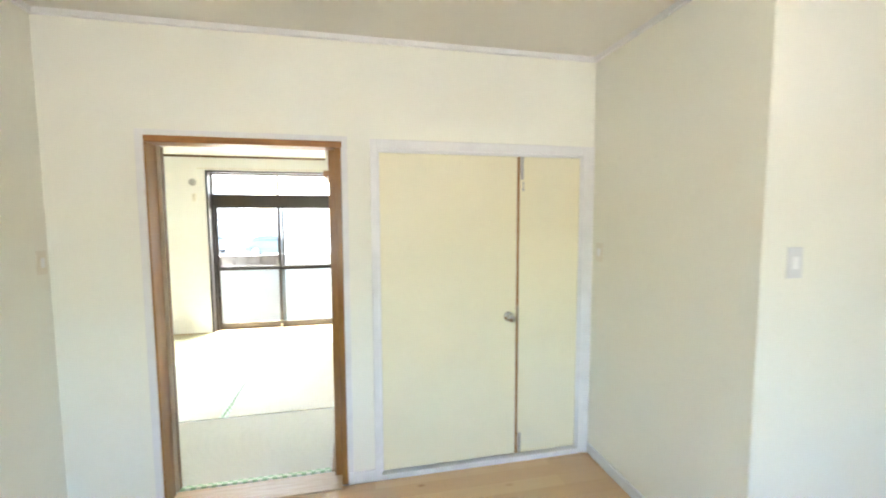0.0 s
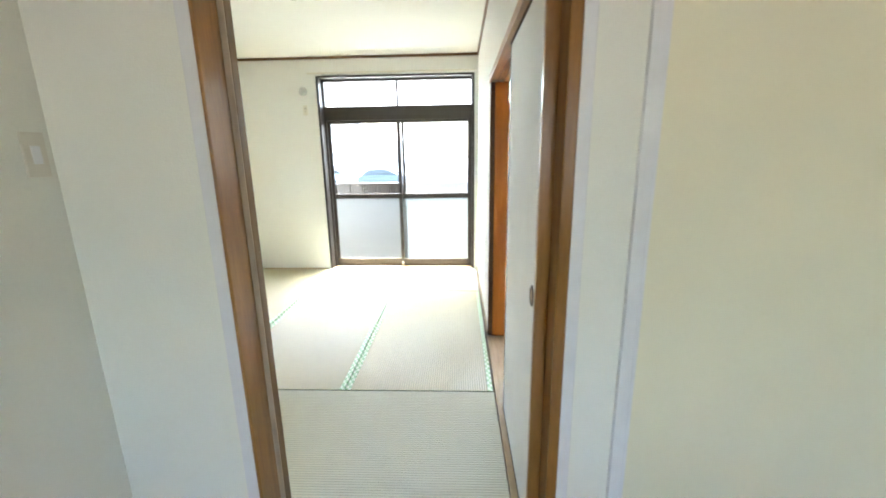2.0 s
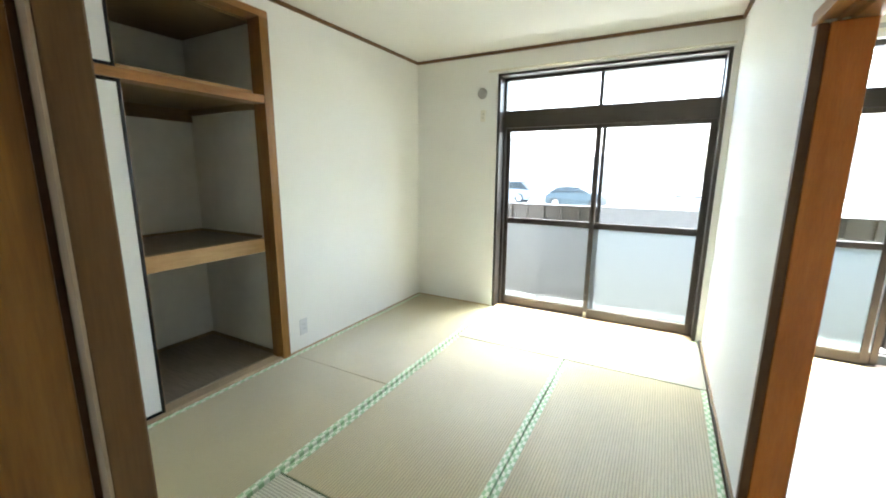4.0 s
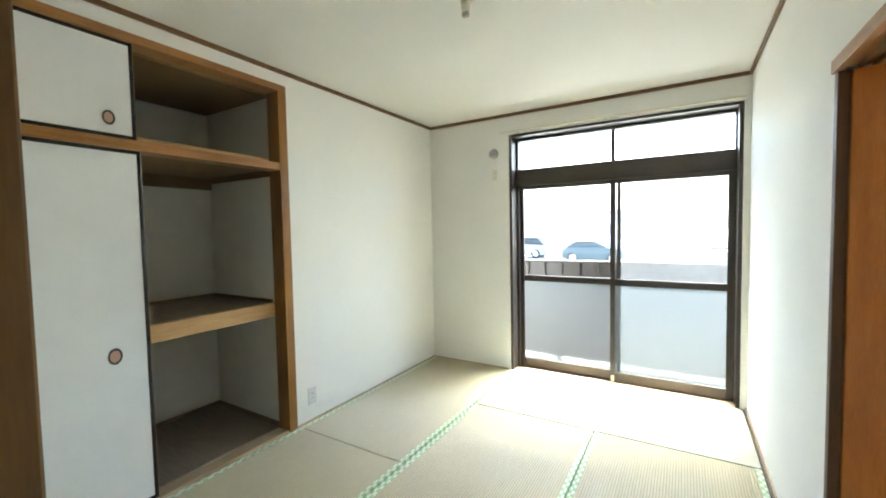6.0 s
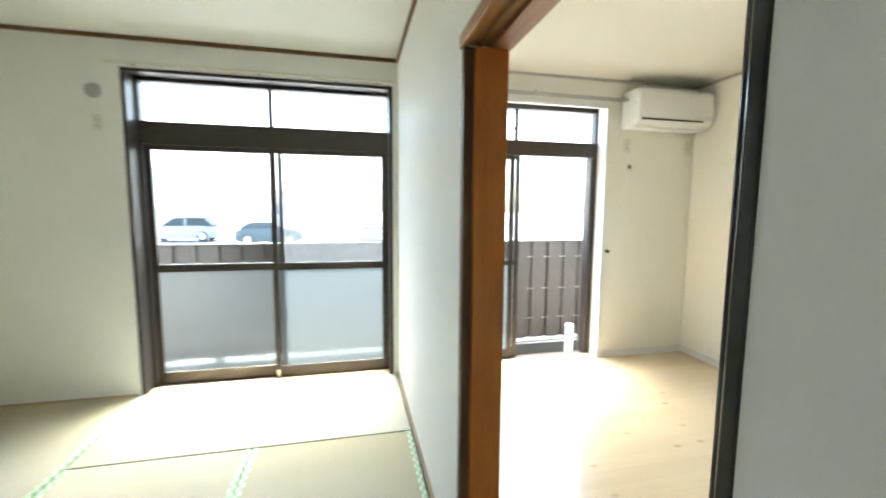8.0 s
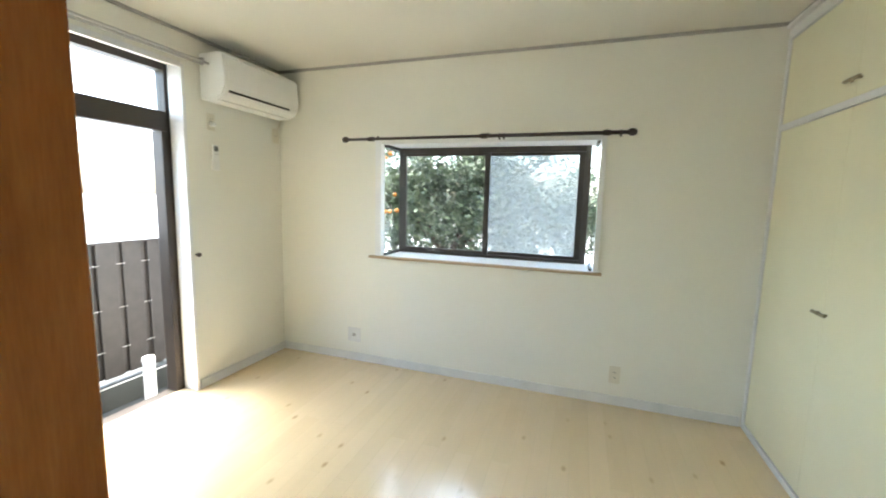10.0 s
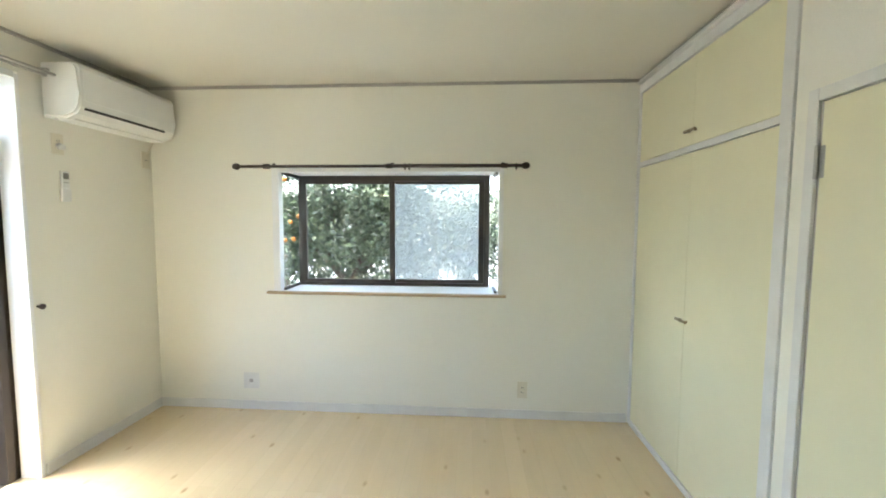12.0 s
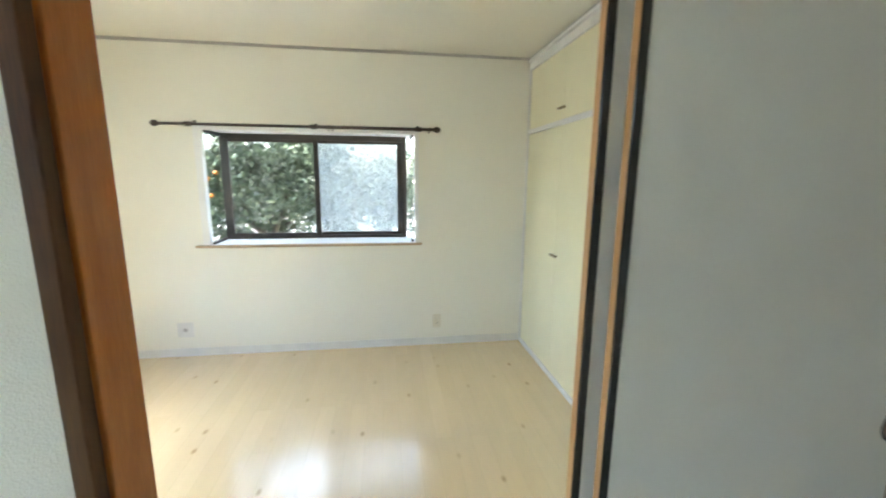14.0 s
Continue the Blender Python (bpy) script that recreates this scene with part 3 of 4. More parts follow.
part("track", box((2.84, 4.53, YN - 0.05, YN - 0.034, 2.196, 2.21), bevel=0.003), M_STEEL, rail2)
part("track", box((2.84, 4.53, YN - 0.10, YN - 0.084, 2.196, 2.21), bevel=0.003), M_STEEL, rail2)
for bx in (2.95, 3.7, 4.48):
    part("bracket", box((bx - 0.012, bx + 0.012, YN - 0.105, YN, 2.2105, 2.222), bevel=0.002), M_STEEL, rail2)

# bay window
bay = thing("window_3", (5.46, 1.70, 0.885), "bay window with bronze frame, two sliding panes and glass sides", "window", kind="structure")
part("bay_floor", box((XE + 0.012, 5.65, 0.895, 2.50, 0.886, 0.905), bevel=0.003), M_WHITE, bay, "white painted bay shelf")
part("bay_ceiling", box((XE + 0.012, 5.68, 0.88, 2.515, 1.779, 1.83)), M_WHITE, bay, "white bay ceiling")
part("bay_base", box((XE + 0.071, 5.68, 0.86, 2.535, 0.80, 0.885)), M_OUTWALL, bay, "exterior underside of the bay")
part("bay_roof", box((XE + 0.071, 5.72, 0.84, 2.555, 1.831, 1.89)), M_ALU, bay, "bronze bay roof")
part("trim", box((XE - 0.014, XE + 0.011, 2.488, 2.54, 0.905, 1.80), (XE - 0.014, XE + 0.011, 0.875, 0.907, 0.905, 1.80), (XE - 0.014, XE + 0.011, 0.907, 2.488, 1.768, 1.80), bevel=0.003), M_WHITE, bay, "white painted trim round the opening")
part("side_trim", box((XE + 0.0115, XE + 0.03, 2.488, 2.4995, 0.905, 1.778), (XE + 0.0115, XE + 0.03, 0.8955, 0.907, 0.905, 1.778)), M_WHITE, bay, "white reveal board")
part("window_sill", box((XE - 0.03, XE + 0.011, 0.85, 2.592, 0.884, 0.904), bevel=0.005), M_SILL, bay, "thin brown wooden sill nosing")
FX0, FX1 = 5.58, 5.635
part("front_frame", box((FX0, FX1, 0.955, 0.998, 0.905, 1.778), (FX0, FX1, 2.445, 2.482, 0.905, 1.778), (FX0, FX1, 0.998, 2.445, 0.905, 0.93), (FX0, FX1, 0.998, 2.445, 1.735, 1.778), bevel=0.003), M_ALU, bay, "dark bronze front frame")
for y0, y1, xa in ((1.70, 2.445, 5.578), (0.998, 1.745, 5.608)):
    s = part("sash", box((xa, xa + 0.025, y0, y0 + 0.042, 0.93, 1.735), (xa, xa + 0.025, y1 - 0.03, y1, 0.93, 1.735), (xa, xa + 0.025, y0 + 0.042, y1 - 0.03, 0.93, 0.955), (xa, xa + 0.025, y0 + 0.042, y1 - 0.03, 1.712, 1.735), bevel=0.003), M_ALU, bay, "bronze sliding sash")
    g = part("pane", box((xa + 0.011, xa + 0.014, y0 + 0.042, y1 - 0.03, 0.955, 1.712)), M_GLASS, s, "clear glass pane")
    g.visible_shadow = False
net = part("insect_screen", box((5.652, 5.653, 1.0, 1.74, 0.935, 1.735)), M_NET_PALE, bay, "insect netting toned for the light at its window")
net.visible_shadow = False
for y0 in (0.912, 2.468):
    part("side_frame", box((XE + 0.031, FX0 - 0.001, y0, y0 + 0.02, 0.905, 0.925), (XE + 0.031, FX0 - 0.001, y0, y0 + 0.02, 1.755, 1.778), bevel=0.002), M_ALU, bay, "bronze side frame")
    g = part("side_pane", box((XE + 0.031, FX0 - 0.001, y0 + 0.008, y0 + 0.011, 0.925, 1.755)), M_GLASS, bay, "clear glass side pane")
    g.visible_shadow = False

# dark pole above the bay window
PX, PZ = 5.17, 1.797
pole = thing("curtain_pole", (PX, 1.74, 1.78), "dark brown telescopic curtain pole above the bay window", "curtain pole")
part("pole_bar", rod((PX, 0.755, PZ), (PX, 1.69, PZ), 0.0125), M_ROD, pole, smooth=True)
part("pole_bar", rod((PX, 1.66, PZ), (PX, 2.73, PZ), 0.0105), M_ROD, pole, smooth=True)
for ye in (0.742, 2.742):
    part("finial", ball((PX, ye, PZ), 0.023, squash=(1, 1.3, 1)), M_ROD, pole, "dark turned end knob", smooth=True)
for ye in (0.885, 1.66, 2.524):
    b = bmesh.new()
    rod((PX, ye - 0.022, PZ), (PX, ye + 0.022, PZ), 0.017, bm=b)
    rod((PX, ye, PZ - 0.003), (XE, ye, PZ + 0.022), 0.006, bm=b)
    ball((XE - 0.004, ye, PZ + 0.022), 0.016, bm=b, squash=(0.3, 1, 1))
    part("bracket", b, M_ROD, pole)
for ye in (0.80, 1.52, 1.55):
    part("pole_ring", ring((PX, ye, PZ - 0.006), (0, 1, 0), 0.023, 0.016, 0.006), M_ROD, pole)

# ---- doorway between kitchen and tatami room ----
dw = thing("door_1", (2.25, -0.04, 0), "open doorway with varnished brown wooden frame", "doorway", kind="structure")
part("jamb", box((1.775, 1.786, YK - 0.012, -0.004, -0.012, 1.945), bevel=0.003), M_WOOD_Z, dw, "varnished brown jamb")
part("slot", box((1.775, 1.780, -0.0035, 0.0035, 0.002, 1.945)), M_WOOD_D, dw, "jamb slot coloured for its shade")
part("jamb_edge", box((1.775, 1.799, 0.0075, 0.046, 0.002, 1.945), bevel=0.003), M_WOOD_G, dw, "faded grey-brown jamb edge")
part("slot_strip", box((1.7755, 1.798, 0.004, 0.0072, 0.002, 1.945)), M_STRIP, dw, "pale strip on the jamb edge facing the slot")
part("stop", box((2.666, 2.7065, -0.03, -0.0085, -0.004, 1.945), bevel=0.002), M_WOOD_Z, dw, "varnished brown stop")
part("jamb", box((2.707, 2.740, YK - 0.012, 0.008, -0.012, 1.945), bevel=0.004), M_WOOD_Z, dw, "varnished brown jamb")
part("head", box((1.775, 2.745, YK - 0.012, 0.008, 1.9455, 1.98), bevel=0.004), M_WOOD_X, dw, "varnished brown door head")
part("threshold", box((1.786, 2.707, YK - 0.05, 0.017, -0.06, -0.004), bevel=0.004), M_SILL_X, dw, "pale wooden threshold")
part("surround", box((1.735, 1.7745, YK - 0.007, YK - 0.0003, 0.056, 2.01), (2.7405, 2.775, YK - 0.007, YK - 0.0003, 0.056, 2.01), (1.7745, 2.7405, YK - 0.007, YK - 0.0003, 1.9805, 2.01), bevel=0.002), M_TRIM, dw, "thin grey-white edging round the frame")

# ---- sliding-door opening between tatami and western room ----
so = thing("door_2", (2.72, 0.8, 0), "wide opening with varnished wooden post, lintel and grooved sill", "doorway", kind="structure")
part("post_edge", box((XR - 0.003, XR + 0.0275, 1.613, 1.645, 0.0, 1.79), bevel=0.003), M_WOOD_D, so, "brown post edge, its shade put into the colour")
part("post", box((XR + 0.028, XW + 0.003, 1.605, 1.645, 0.0, 1.79), bevel=0.004), M_WOOD_P, so, "varnished orange-brown post")
part("lintel", box((XR - 0.012, XR + 0.010, YS, 1.645, 1.7905, 1.83), (XR + 0.0475, XR + 0.050, YS, 1.645, 1.7905, 1.83), (XR + 0.080, XW + 0.012, YS, 1.645, 1.7905, 1.83), (XR + 0.010, XR + 0.0475, YS, 1.645, 1.806, 1.8295), (XR + 0.050, XR + 0.080, YS, 1.645, 1.806, 1.8295), bevel=0.002), M_WOOD_Y, so, "grooved wooden lintel")
part("sill", box((XR - 0.012, XR + 0.010, 0.02, 1.6045, -0.05, 0.003), (XR + 0.0475, XR + 0.050, YS, 1.6045, -0.05, 0.003), (XR + 0.080, XW + 0.012, YS, 1.6045, -0.05, 0.003), (XR + 0.010, XR + 0.0475, YS, 1.6045, -0.05, -0.001), (XR + 0.050, XR + 0.080, YS, 1.6045, -0.05, -0.001)), M_SILL, so, "worn pale grooved sill")


def oval_pull(parent, c, axis, scale=1.0, label="oval bronze finger pull"):
    r = part("finger_pull", ring(c, axis, 0.026 * scale, 0.019 * scale, 0.003, 1.35), M_DARKM, parent, label, smooth=True)
    q = Vector(axis)
    bm = ball(Vector(c) + q * 0.0005, 0.0195 * scale, squash=(0.06 if abs(q.x) > 0.5 else 1, 0.06 if abs(q.y) > 0.5 else 1, 1.35), seg=20)
    part("pull_plate", bm, M_PULL, r, "coppery inset plate", smooth=True)


def fusuma(x0, x1, y0, y1, z0, z1, label, group, pull=None, axis=None, scale=1.0, stile=0.02, tail=True):
    """A papered sliding panel in the y-z plane with a black lacquer frame and bare wooden ends."""
    f = thing("fusuma_panel", ((x0 + x1) / 2, (y0 + y1) / 2, z0), label, "sliding door", group)
    part("paper_face", box((x0 + 0.0025, x1 - 0.0025, y0 + (stile if tail else 0.0), y1 - stile, z0 + stile, z1 - stile)), M_FUSUMA, f, "embossed white paper")
    if tail:
        part("stile", box((x0, x1, y0 + 0.0015, y0 + stile, z0, z1), bevel=0.003), M_BLACK, f, "black lacquered stile")
    part("stile", box((x0, x1, y1 - stile, y1 - 0.0015, z0, z1), bevel=0.003), M_BLACK, f, "black lacquered stile")
    part("rail", box((x0 + 0.001, x1 - 0.001, y0 + stile, y1 - stile, z1 - stile, z1), bevel=0.002), M_BLACK, f, "black lacquered rail")
    part("rail", box((x0 + 0.001, x1 - 0.001, y0 + stile, y1 - stile, z0, z0 + stile), bevel=0.002), M_BLACK, f, "black lacquered rail")
    part("end_edge", box((x0 + 0.003, x1 - 0.003, y1 - 0.0014, y1, z0, z1)), M_FEDGE, f, "bare orange wood edge")
    if pull:
        oval_pull(f, pull, axis, scale)
    return f


fusuma(2.664, 2.6895, -0.008, 0.714, 0.0, 1.805, "white papered sliding panel with black lacquer frame, slid open", "sliding panels between rooms", (2.6662, 0.019, 0.895), (-1, 0, 0), 1.0, tail=False)
fusuma(2.7025, 2.728, 0.012, 0.754, 0.0, 1.805, "white papered sliding panel with black lacquer frame, slid open", "sliding panels between rooms")

# ---- double door between kitchen and western room, seen from the kitchen ----
kd = thing("door_3", (3.55, YK, 0), "closed cream double door with a wide and a narrow leaf", "door", kind="structure")
part("door_frame", box((2.90, 2.938, YK - 0.014, MID - 0.001, -0.012, 2.0), (4.226, 4.305, YK - 0.014, MID - 0.001, -0.012, 2.0), (2.938, 4.226, YK - 0.014, MID - 0.001, 1.945, 2.0), (2.938, 4.226, YK - 0.02, MID - 0.001, -0.012, 0.022), bevel=0.003), M_TRIM, kd, "grey-white painted frame")
part("frame_stop", box((2.938, 2.95, YK - 0.004, YK + 0.01, 0.03, 1.945), (4.214, 4.226, YK - 0.004, YK + 0.01, 0.03, 1.945), (2.95, 4.214, YK - 0.004, YK + 0.01, 1.93, 1.945)), M_TRIM, kd)
leaf = part("wide_leaf", box((2.951, 3.79, YK + 0.003, YK + 0.034, 0.034, 1.928), bevel=0.002), M_CREAM_K, kd, "flat pale cream leaf")
part("edge_strip", box((3.7905, 3.806, YK + 0.002, YK + 0.034, 0.034, 1.928), bevel=0.001), M_EDGE, kd, "brown veneer leaf edge")
part("narrow_leaf", box((3.8075, 4.213, YK + 0.004, YK + 0.034, 0.034, 1.928), bevel=0.002), M_CREAM_K, kd, "narrow flat pale cream leaf")
kb = bmesh.new()
rod((3.738, YK + 0.003, 0.94), (3.738, YK - 0.008, 0.94), 0.030, 24, bm=kb)
rod((3.738, YK - 0.008, 0.94), (3.738, YK - 0.035, 0.94), 0.012, 16, bm=kb)
rod((3.738, YK - 0.032, 0.94), (3.738, YK - 0.048, 0.94), 0.020, 24, 0.027, bm=kb)
rod((3.738, YK - 0.048, 0.94), (3.738, YK - 0.066, 0.94), 0.027, 24, 0.022, bm=kb)
part("door_knob", kb, M_CHROME, kd, "round chrome knob", smooth=True)
part("strike_plate", box((3.793, 3.804, YK - 0.001, YK + 0.0025, 0.90, 1.0)), M_CHROME, kd)
for z0, z1 in ((0.036, 0.17), (1.79, 1.927)):
    part("flush_bolt", box((3.81, 3.83, YK - 0.0005, YK + 0.0045, z0, z1), (3.816, 3.824, YK - 0.008, YK + 0.001, (z0 + z1) / 2 - 0.02, (z0 + z1) / 2 + 0.02), bevel=0.001), M_STEEL, kd, "steel flush bolt")
bb = bmesh.new()
rod((3.826, YK - 0.004, 1.775), (3.826, YK - 0.004, 1.735), 0.004, bm=bb)
ball((3.826, YK - 0.006, 1.728), 0.009, bm=bb)
part("bolt_knob", bb, M_STEEL, kd)

# ---- western room side: hinged door and wardrobe ----
wd = thing("door_4", (3.45, YW, 0), "closed cream door with grey-white frame and steel hinges", "door", kind="structure")
part("door_frame", box((3.854, 3.895, MID + 0.001, YW + 0.014, 0.0, 1.865), (3.0, 3.042, MID + 0.001, YW + 0.014, 0.0, 1.865), (3.042, 3.854, MID + 0.001, YW + 0.014, 1.823, 1.865), bevel=0.003), M_TRIM, wd, "grey-white painted frame")
part("leaf", box((3.045, 3.844, MID + 0.004, YW + 0.004, 0.008, 1.819), bevel=0.002), M_CREAM, wd, "flat cream leaf")
part("rebate_strip", box((3.8445, 3.8535, MID + 0.002, YW + 0.002, 0.006, 1.8225)), M_GREYP, wd, "grey-brown rebate strip")
for z0 in (1.57, 0.29):
    hb = bmesh.new()
    rod((3.849, YW + 0.012, z0), (3.849, YW + 0.012, z0 + 0.11), 0.0065, bm=hb)
    box((3.826, 3.846, YW + 0.0045, YW + 0.0065, z0 + 0.003, z0 + 0.107), bm=hb)
    part("hinge", hb, M_STEEL, wd, "steel butt hinge")
wk = bmesh.new()
rod((3.12, YW + 0.004, 0.93), (3.12, YW + 0.03, 0.93), 0.012, bm=wk)
ball((3.12, YW + 0.05, 0.93), 0.026, bm=wk)
part("door_knob", wk, M_CHROME, wd, smooth=True)

wr = thing("wardrobe", (4.64, YW - 0.1, 0.0), "built-in cream wardrobe with two tall and two upper doors", "wardrobe")
part("frame", box((3.962, 4.018, MID, YW + 0.012, 0.0, 2.335), (5.248, XE, MID, YW + 0.008, 0.0, 2.335), (4.018, 5.248, MID, YW + 0.010, 0.0, 0.035), (4.018, 5.248, MID, YW + 0.008, 1.79, 1.823), (4.018, 5.248, MID, YW + 0.012, 2.28, 2.335), bevel=0.003), M_TRIM, wr, "grey-white painted frame")
for x0, x1, kx in ((4.021, 4.6135, 4.586), (4.6145, 5.245, 4.642)):
    for z0, z1, kz in ((0.038, 1.787, 0.905), (1.826, 2.277, 1.897)):
        d = part("door", box((x0, x1, MID + 0.03, YW + 0.001, z0, z1), bevel=0.002), M_CREAM, wr, "flat cream laminate door")
        hb = bmesh.new()
        rod((kx, YW + 0.001, kz), (kx, YW + 0.018, kz), 0.006, bm=hb)
        box((kx - 0.024, kx + 0.024, YW + 0.014, YW + 0.026, kz - 0.007, kz + 0.007), bevel=0.003, bm=hb)
        part("handle", hb, M_BRASS, d, "small aged brass pull")
part("back_panel", box((4.4, XE, -1.09, -1.08, 0.0, 2.35)), M_PLASTER, wr)
structure("trim_5", box((3.962, XE - 0.02, YW, YW + 0.035, 2.3355, ZW - 0.022), bevel=0.006), M_TRIM, "pale crown moulding over the wardrobe", "trim")

# ---- kitchen west sliding door ----
sd = thing("door_5", (1.30, -0.95, 0), "closed yellow sliding door in a grey-white frame", "door", kind="structure")
part("door_frame", box((1.28, 1.344, -0.538, -0.51, -0.012, 2.035), (1.28, 1.344, -1.40, -1.36, -0.012, 2.035), (1.28, 1.344, -1.36, -0.538, 1.99, 2.035), bevel=0.004), M_TRIM, sd, "grey-white painted frame")
part("inner_jamb", box((1.285, 1.33, -0.570, -0.545, -0.012, 1.99), bevel=0.003), M_TRIM, sd)
part("leaf", box((1.285, 1.317, -1.358, -0.573, 0.0, 1.985), bevel=0.002), M_YELLOW, sd, "flat yellow leaf")
part("pull", box((1.3155, 1.319, -0.632, -0.61, 0.85, 0.97), bevel=0.001), M_DARKM, sd, "dark recessed pull")

# ---- oshiire closet ----
osh = thing("closet", (-0.43, 0.8, 0.0), "open built-in closet with wooden frame, shelf and upper compartment", "closet")
part("post", box((-0.10, 0.014, 1.632, 1.695, 0.0, 2.248), bevel=0.003), M_WOOD_Z, osh, "varnished brown post")
part("head", box((-0.10, 0.014, YS + 0.001, 1.695, 2.2485, 2.29), bevel=0.003), M_WOOD_Y, osh, "varnished brown head rail")
part("middle_rail", box((-0.10, 0.012, -0.015, 1.632, 1.742, 1.79), bevel=0.003), M_WOOD_Y, osh, "varnished brown middle rail")
part("sill", box((-0.10, 0.006, -0.015, 1.632, -0.05, 0.008), (-0.03, 0.0, -0.015, 1.632, 0.0, 0.014)), M_SILL, osh, "worn wooden sill")
part("upper_shelf", box((-0.86, -0.1005, -0.015, 1.66, 1.755, 1.785)), M_PLY_DARK, osh, "brown upper shelf board")
part("upper_lip", box((-0.13, -0.1005, -0.015, 1.632, 1.7855, 1.83), bevel=0.003), M_SHELF, osh, "pale wooden lip")
part("shelf_beam", box((-0.145, -0.1005, -0.015, 1.66, 0.775, 0.868), bevel=0.003), M_SHELF, osh, "pale wooden shelf beam")
part("shelf", box((-0.86, -0.1455, -0.015, 1.66, 0.84, 0.865)), M_PLY, osh, "grey-brown plywood shelf")
part("shelf_cleat", box((-0.86, -0.84, 0.0, 1.658, 0.8655, 0.882), (-0.84, -0.15, 1.64, 1.658, 0.8655, 0.882)), M_PLY_DARK, osh)
part("cleat", box((-0.86, -0.835, 0.0, 1.658, 1.67, 1.7545), (-0.835, -0.12, 1.636, 1.658, 1.715, 1.7545)), M_PLY_DARK, osh, "dark wooden cleat")
part("floor_board", box((-0.86, -0.1005, -0.015, 1.66, -0.05, 0.012)), M_PLY, osh, "grey-brown plywood closet floor")
part("floor_cleat", box((-0.86, -0.845, 0.0, 1.658, 0.0125, 0.035), (-0.845, -0.11, 1.643, 1.658, 0.0125, 0.035)), M_PLY_DARK, osh)
part("closet_ceiling", box((-0.86, -0.1005, -0.015, 1.66, 2.235, 2.42)), M_PLY_DARK, osh, "dark brown plywood ceiling")
part("back_wall", box((-0.93, -0.8605, YS, 1.73, -0.1, 2.4)), M_PLASTER, osh, "bare off-white board")
part("side_wall", box((-0.8605, -0.1205, 1.6605, 1.73, -0.1, 2.4)), M_PLASTER, osh, "bare off-white board")
fusuma(-0.034, -0.008, 0.0, 0.866, 0.016, 1.745, "white papered closet panel with black lacquer frame", "closet sliding panels", (-0.0108, 0.718, 0.775), (1, 0, 0), 1.1)
fusuma(-0.072, -0.046, 0.0, 0.85, 0.016, 1.745, "white papered closet panel slid behind another", "closet sliding panels")
fusuma(-0.034, -0.008, 0.0, 0.853, 1.792, 2.25, "small white papered upper closet panel with black frame", "closet sliding panels", (-0.0108, 0.745, 1.88), (1, 0, 0), 0.95, stile=0.018)
fusuma(-0.072, -0.046, 0.0, 0.84, 1.792, 2.25, "small white papered upper closet panel slid behind", "closet sliding panels", stile=0.018)


# ---- small fittings ----
def wall_plate(name, c, axis, w, h, label, category, holes=1, material=None, kind="outlet"):
    """A plate on a wall (axis: its normal) with a raised centre and slots or a rocker."""
    c, a = Vector(c), Vector(axis)
    side = Vector((0, 0, 1)).cross(a)
    t = thing(name, c, label, category)

    def slab(u0, u1, v0, v1, d0, d1, bevel):
        lo = c + side * u0 + Vector((0, 0, v0)) + a * d0
        hi = c + side * u1 + Vector((0, 0, v1)) + a * d1
        return box((min(lo.x, hi.x), max(lo.x, hi.x), min(lo.y, hi.y), max(lo.y, hi.y), min(lo.z, hi.z), max(lo.z, hi.z)), bevel=bevel)
    part("plate", slab(-w / 2, w / 2, -h / 2, h / 2, 0, 0.006, 0.002), material or M_PLATE, t)
    if kind == "switch":
        part("rocker", slab(-w * 0.2, w * 0.2, -h * 0.2, h * 0.2, 0.006, 0.0095, 0.0015), M_PLASTIC, t)
    elif kind == "jack":
        part("jack_boss", slab(-0.014, 0.014, -0.014, 0.014, 0.006, 0.010, 0.002), M_GREYP, t)
    else:
        for i in range(holes):
            v = (i - (holes - 1) / 2) * 0.036
            insert = part("socket", slab(-0.015, 0.015, v - 0.013, v + 0.013, 0.006, 0.0075, 0.0005), material or M_PLATE, t)
            for u in (-0.006, 0.006):
                part("slot", slab(u - 0.0015, u + 0.0015, v - 0.005, v + 0.005, 0.0075, 0.0078, 0), M_SLOT, insert)
    return t


wall_plate("wall_outlet", (XL, 1.833, 0.18), (1, 0, 0), 0.07, 0.12, "white double wall outlet beside the closet", "outlet", 2)
wall_plate("wall_outlet", (XR, 3.22, 0.19), (-1, 0, 0), 0.07, 0.12, "white double wall outlet near the window", "outlet", 2)
wall_plate("wall_outlet", (0.722, YN, 1.84), (0, -1, 0), 0.05, 0.105, "ivory double wall outlet high beside the window", "outlet", 2, M_IVORY)
wall_plate("wall_outlet", (XE, 2.738, 0.22), (-1, 0, 0), 0.12, 0.12, "white television jack plate above the skirting", "outlet", kind="jack", material=M_TRIM)
wall_plate("wall_outlet", (XE, 0.72, 0.212), (-1, 0, 0), 0.07, 0.12, "ivory double wall outlet above the skirting", "outlet", 2, M_IVORY)
wall_plate("wall_outlet", (5.222, YN, 1.85), (0, -1, 0), 0.075, 0.12, "ivory outlet beneath the air conditioner", "outlet", 1, M_IVORY)
antenna = wall_plate("wall_outlet", (4.602, YN, 1.85), (0, -1, 0), 0.065, 0.115, "ivory antenna plate with plug beneath the air conditioner", "outlet", 2, M_IVORY)
part("plug", rod((4.606, YN - 0.008, 1.838), (4.606, YN - 0.034, 1.832), 0.019, 18, 0.014), M_PLASTIC, antenna, "round white plug", smooth=True)
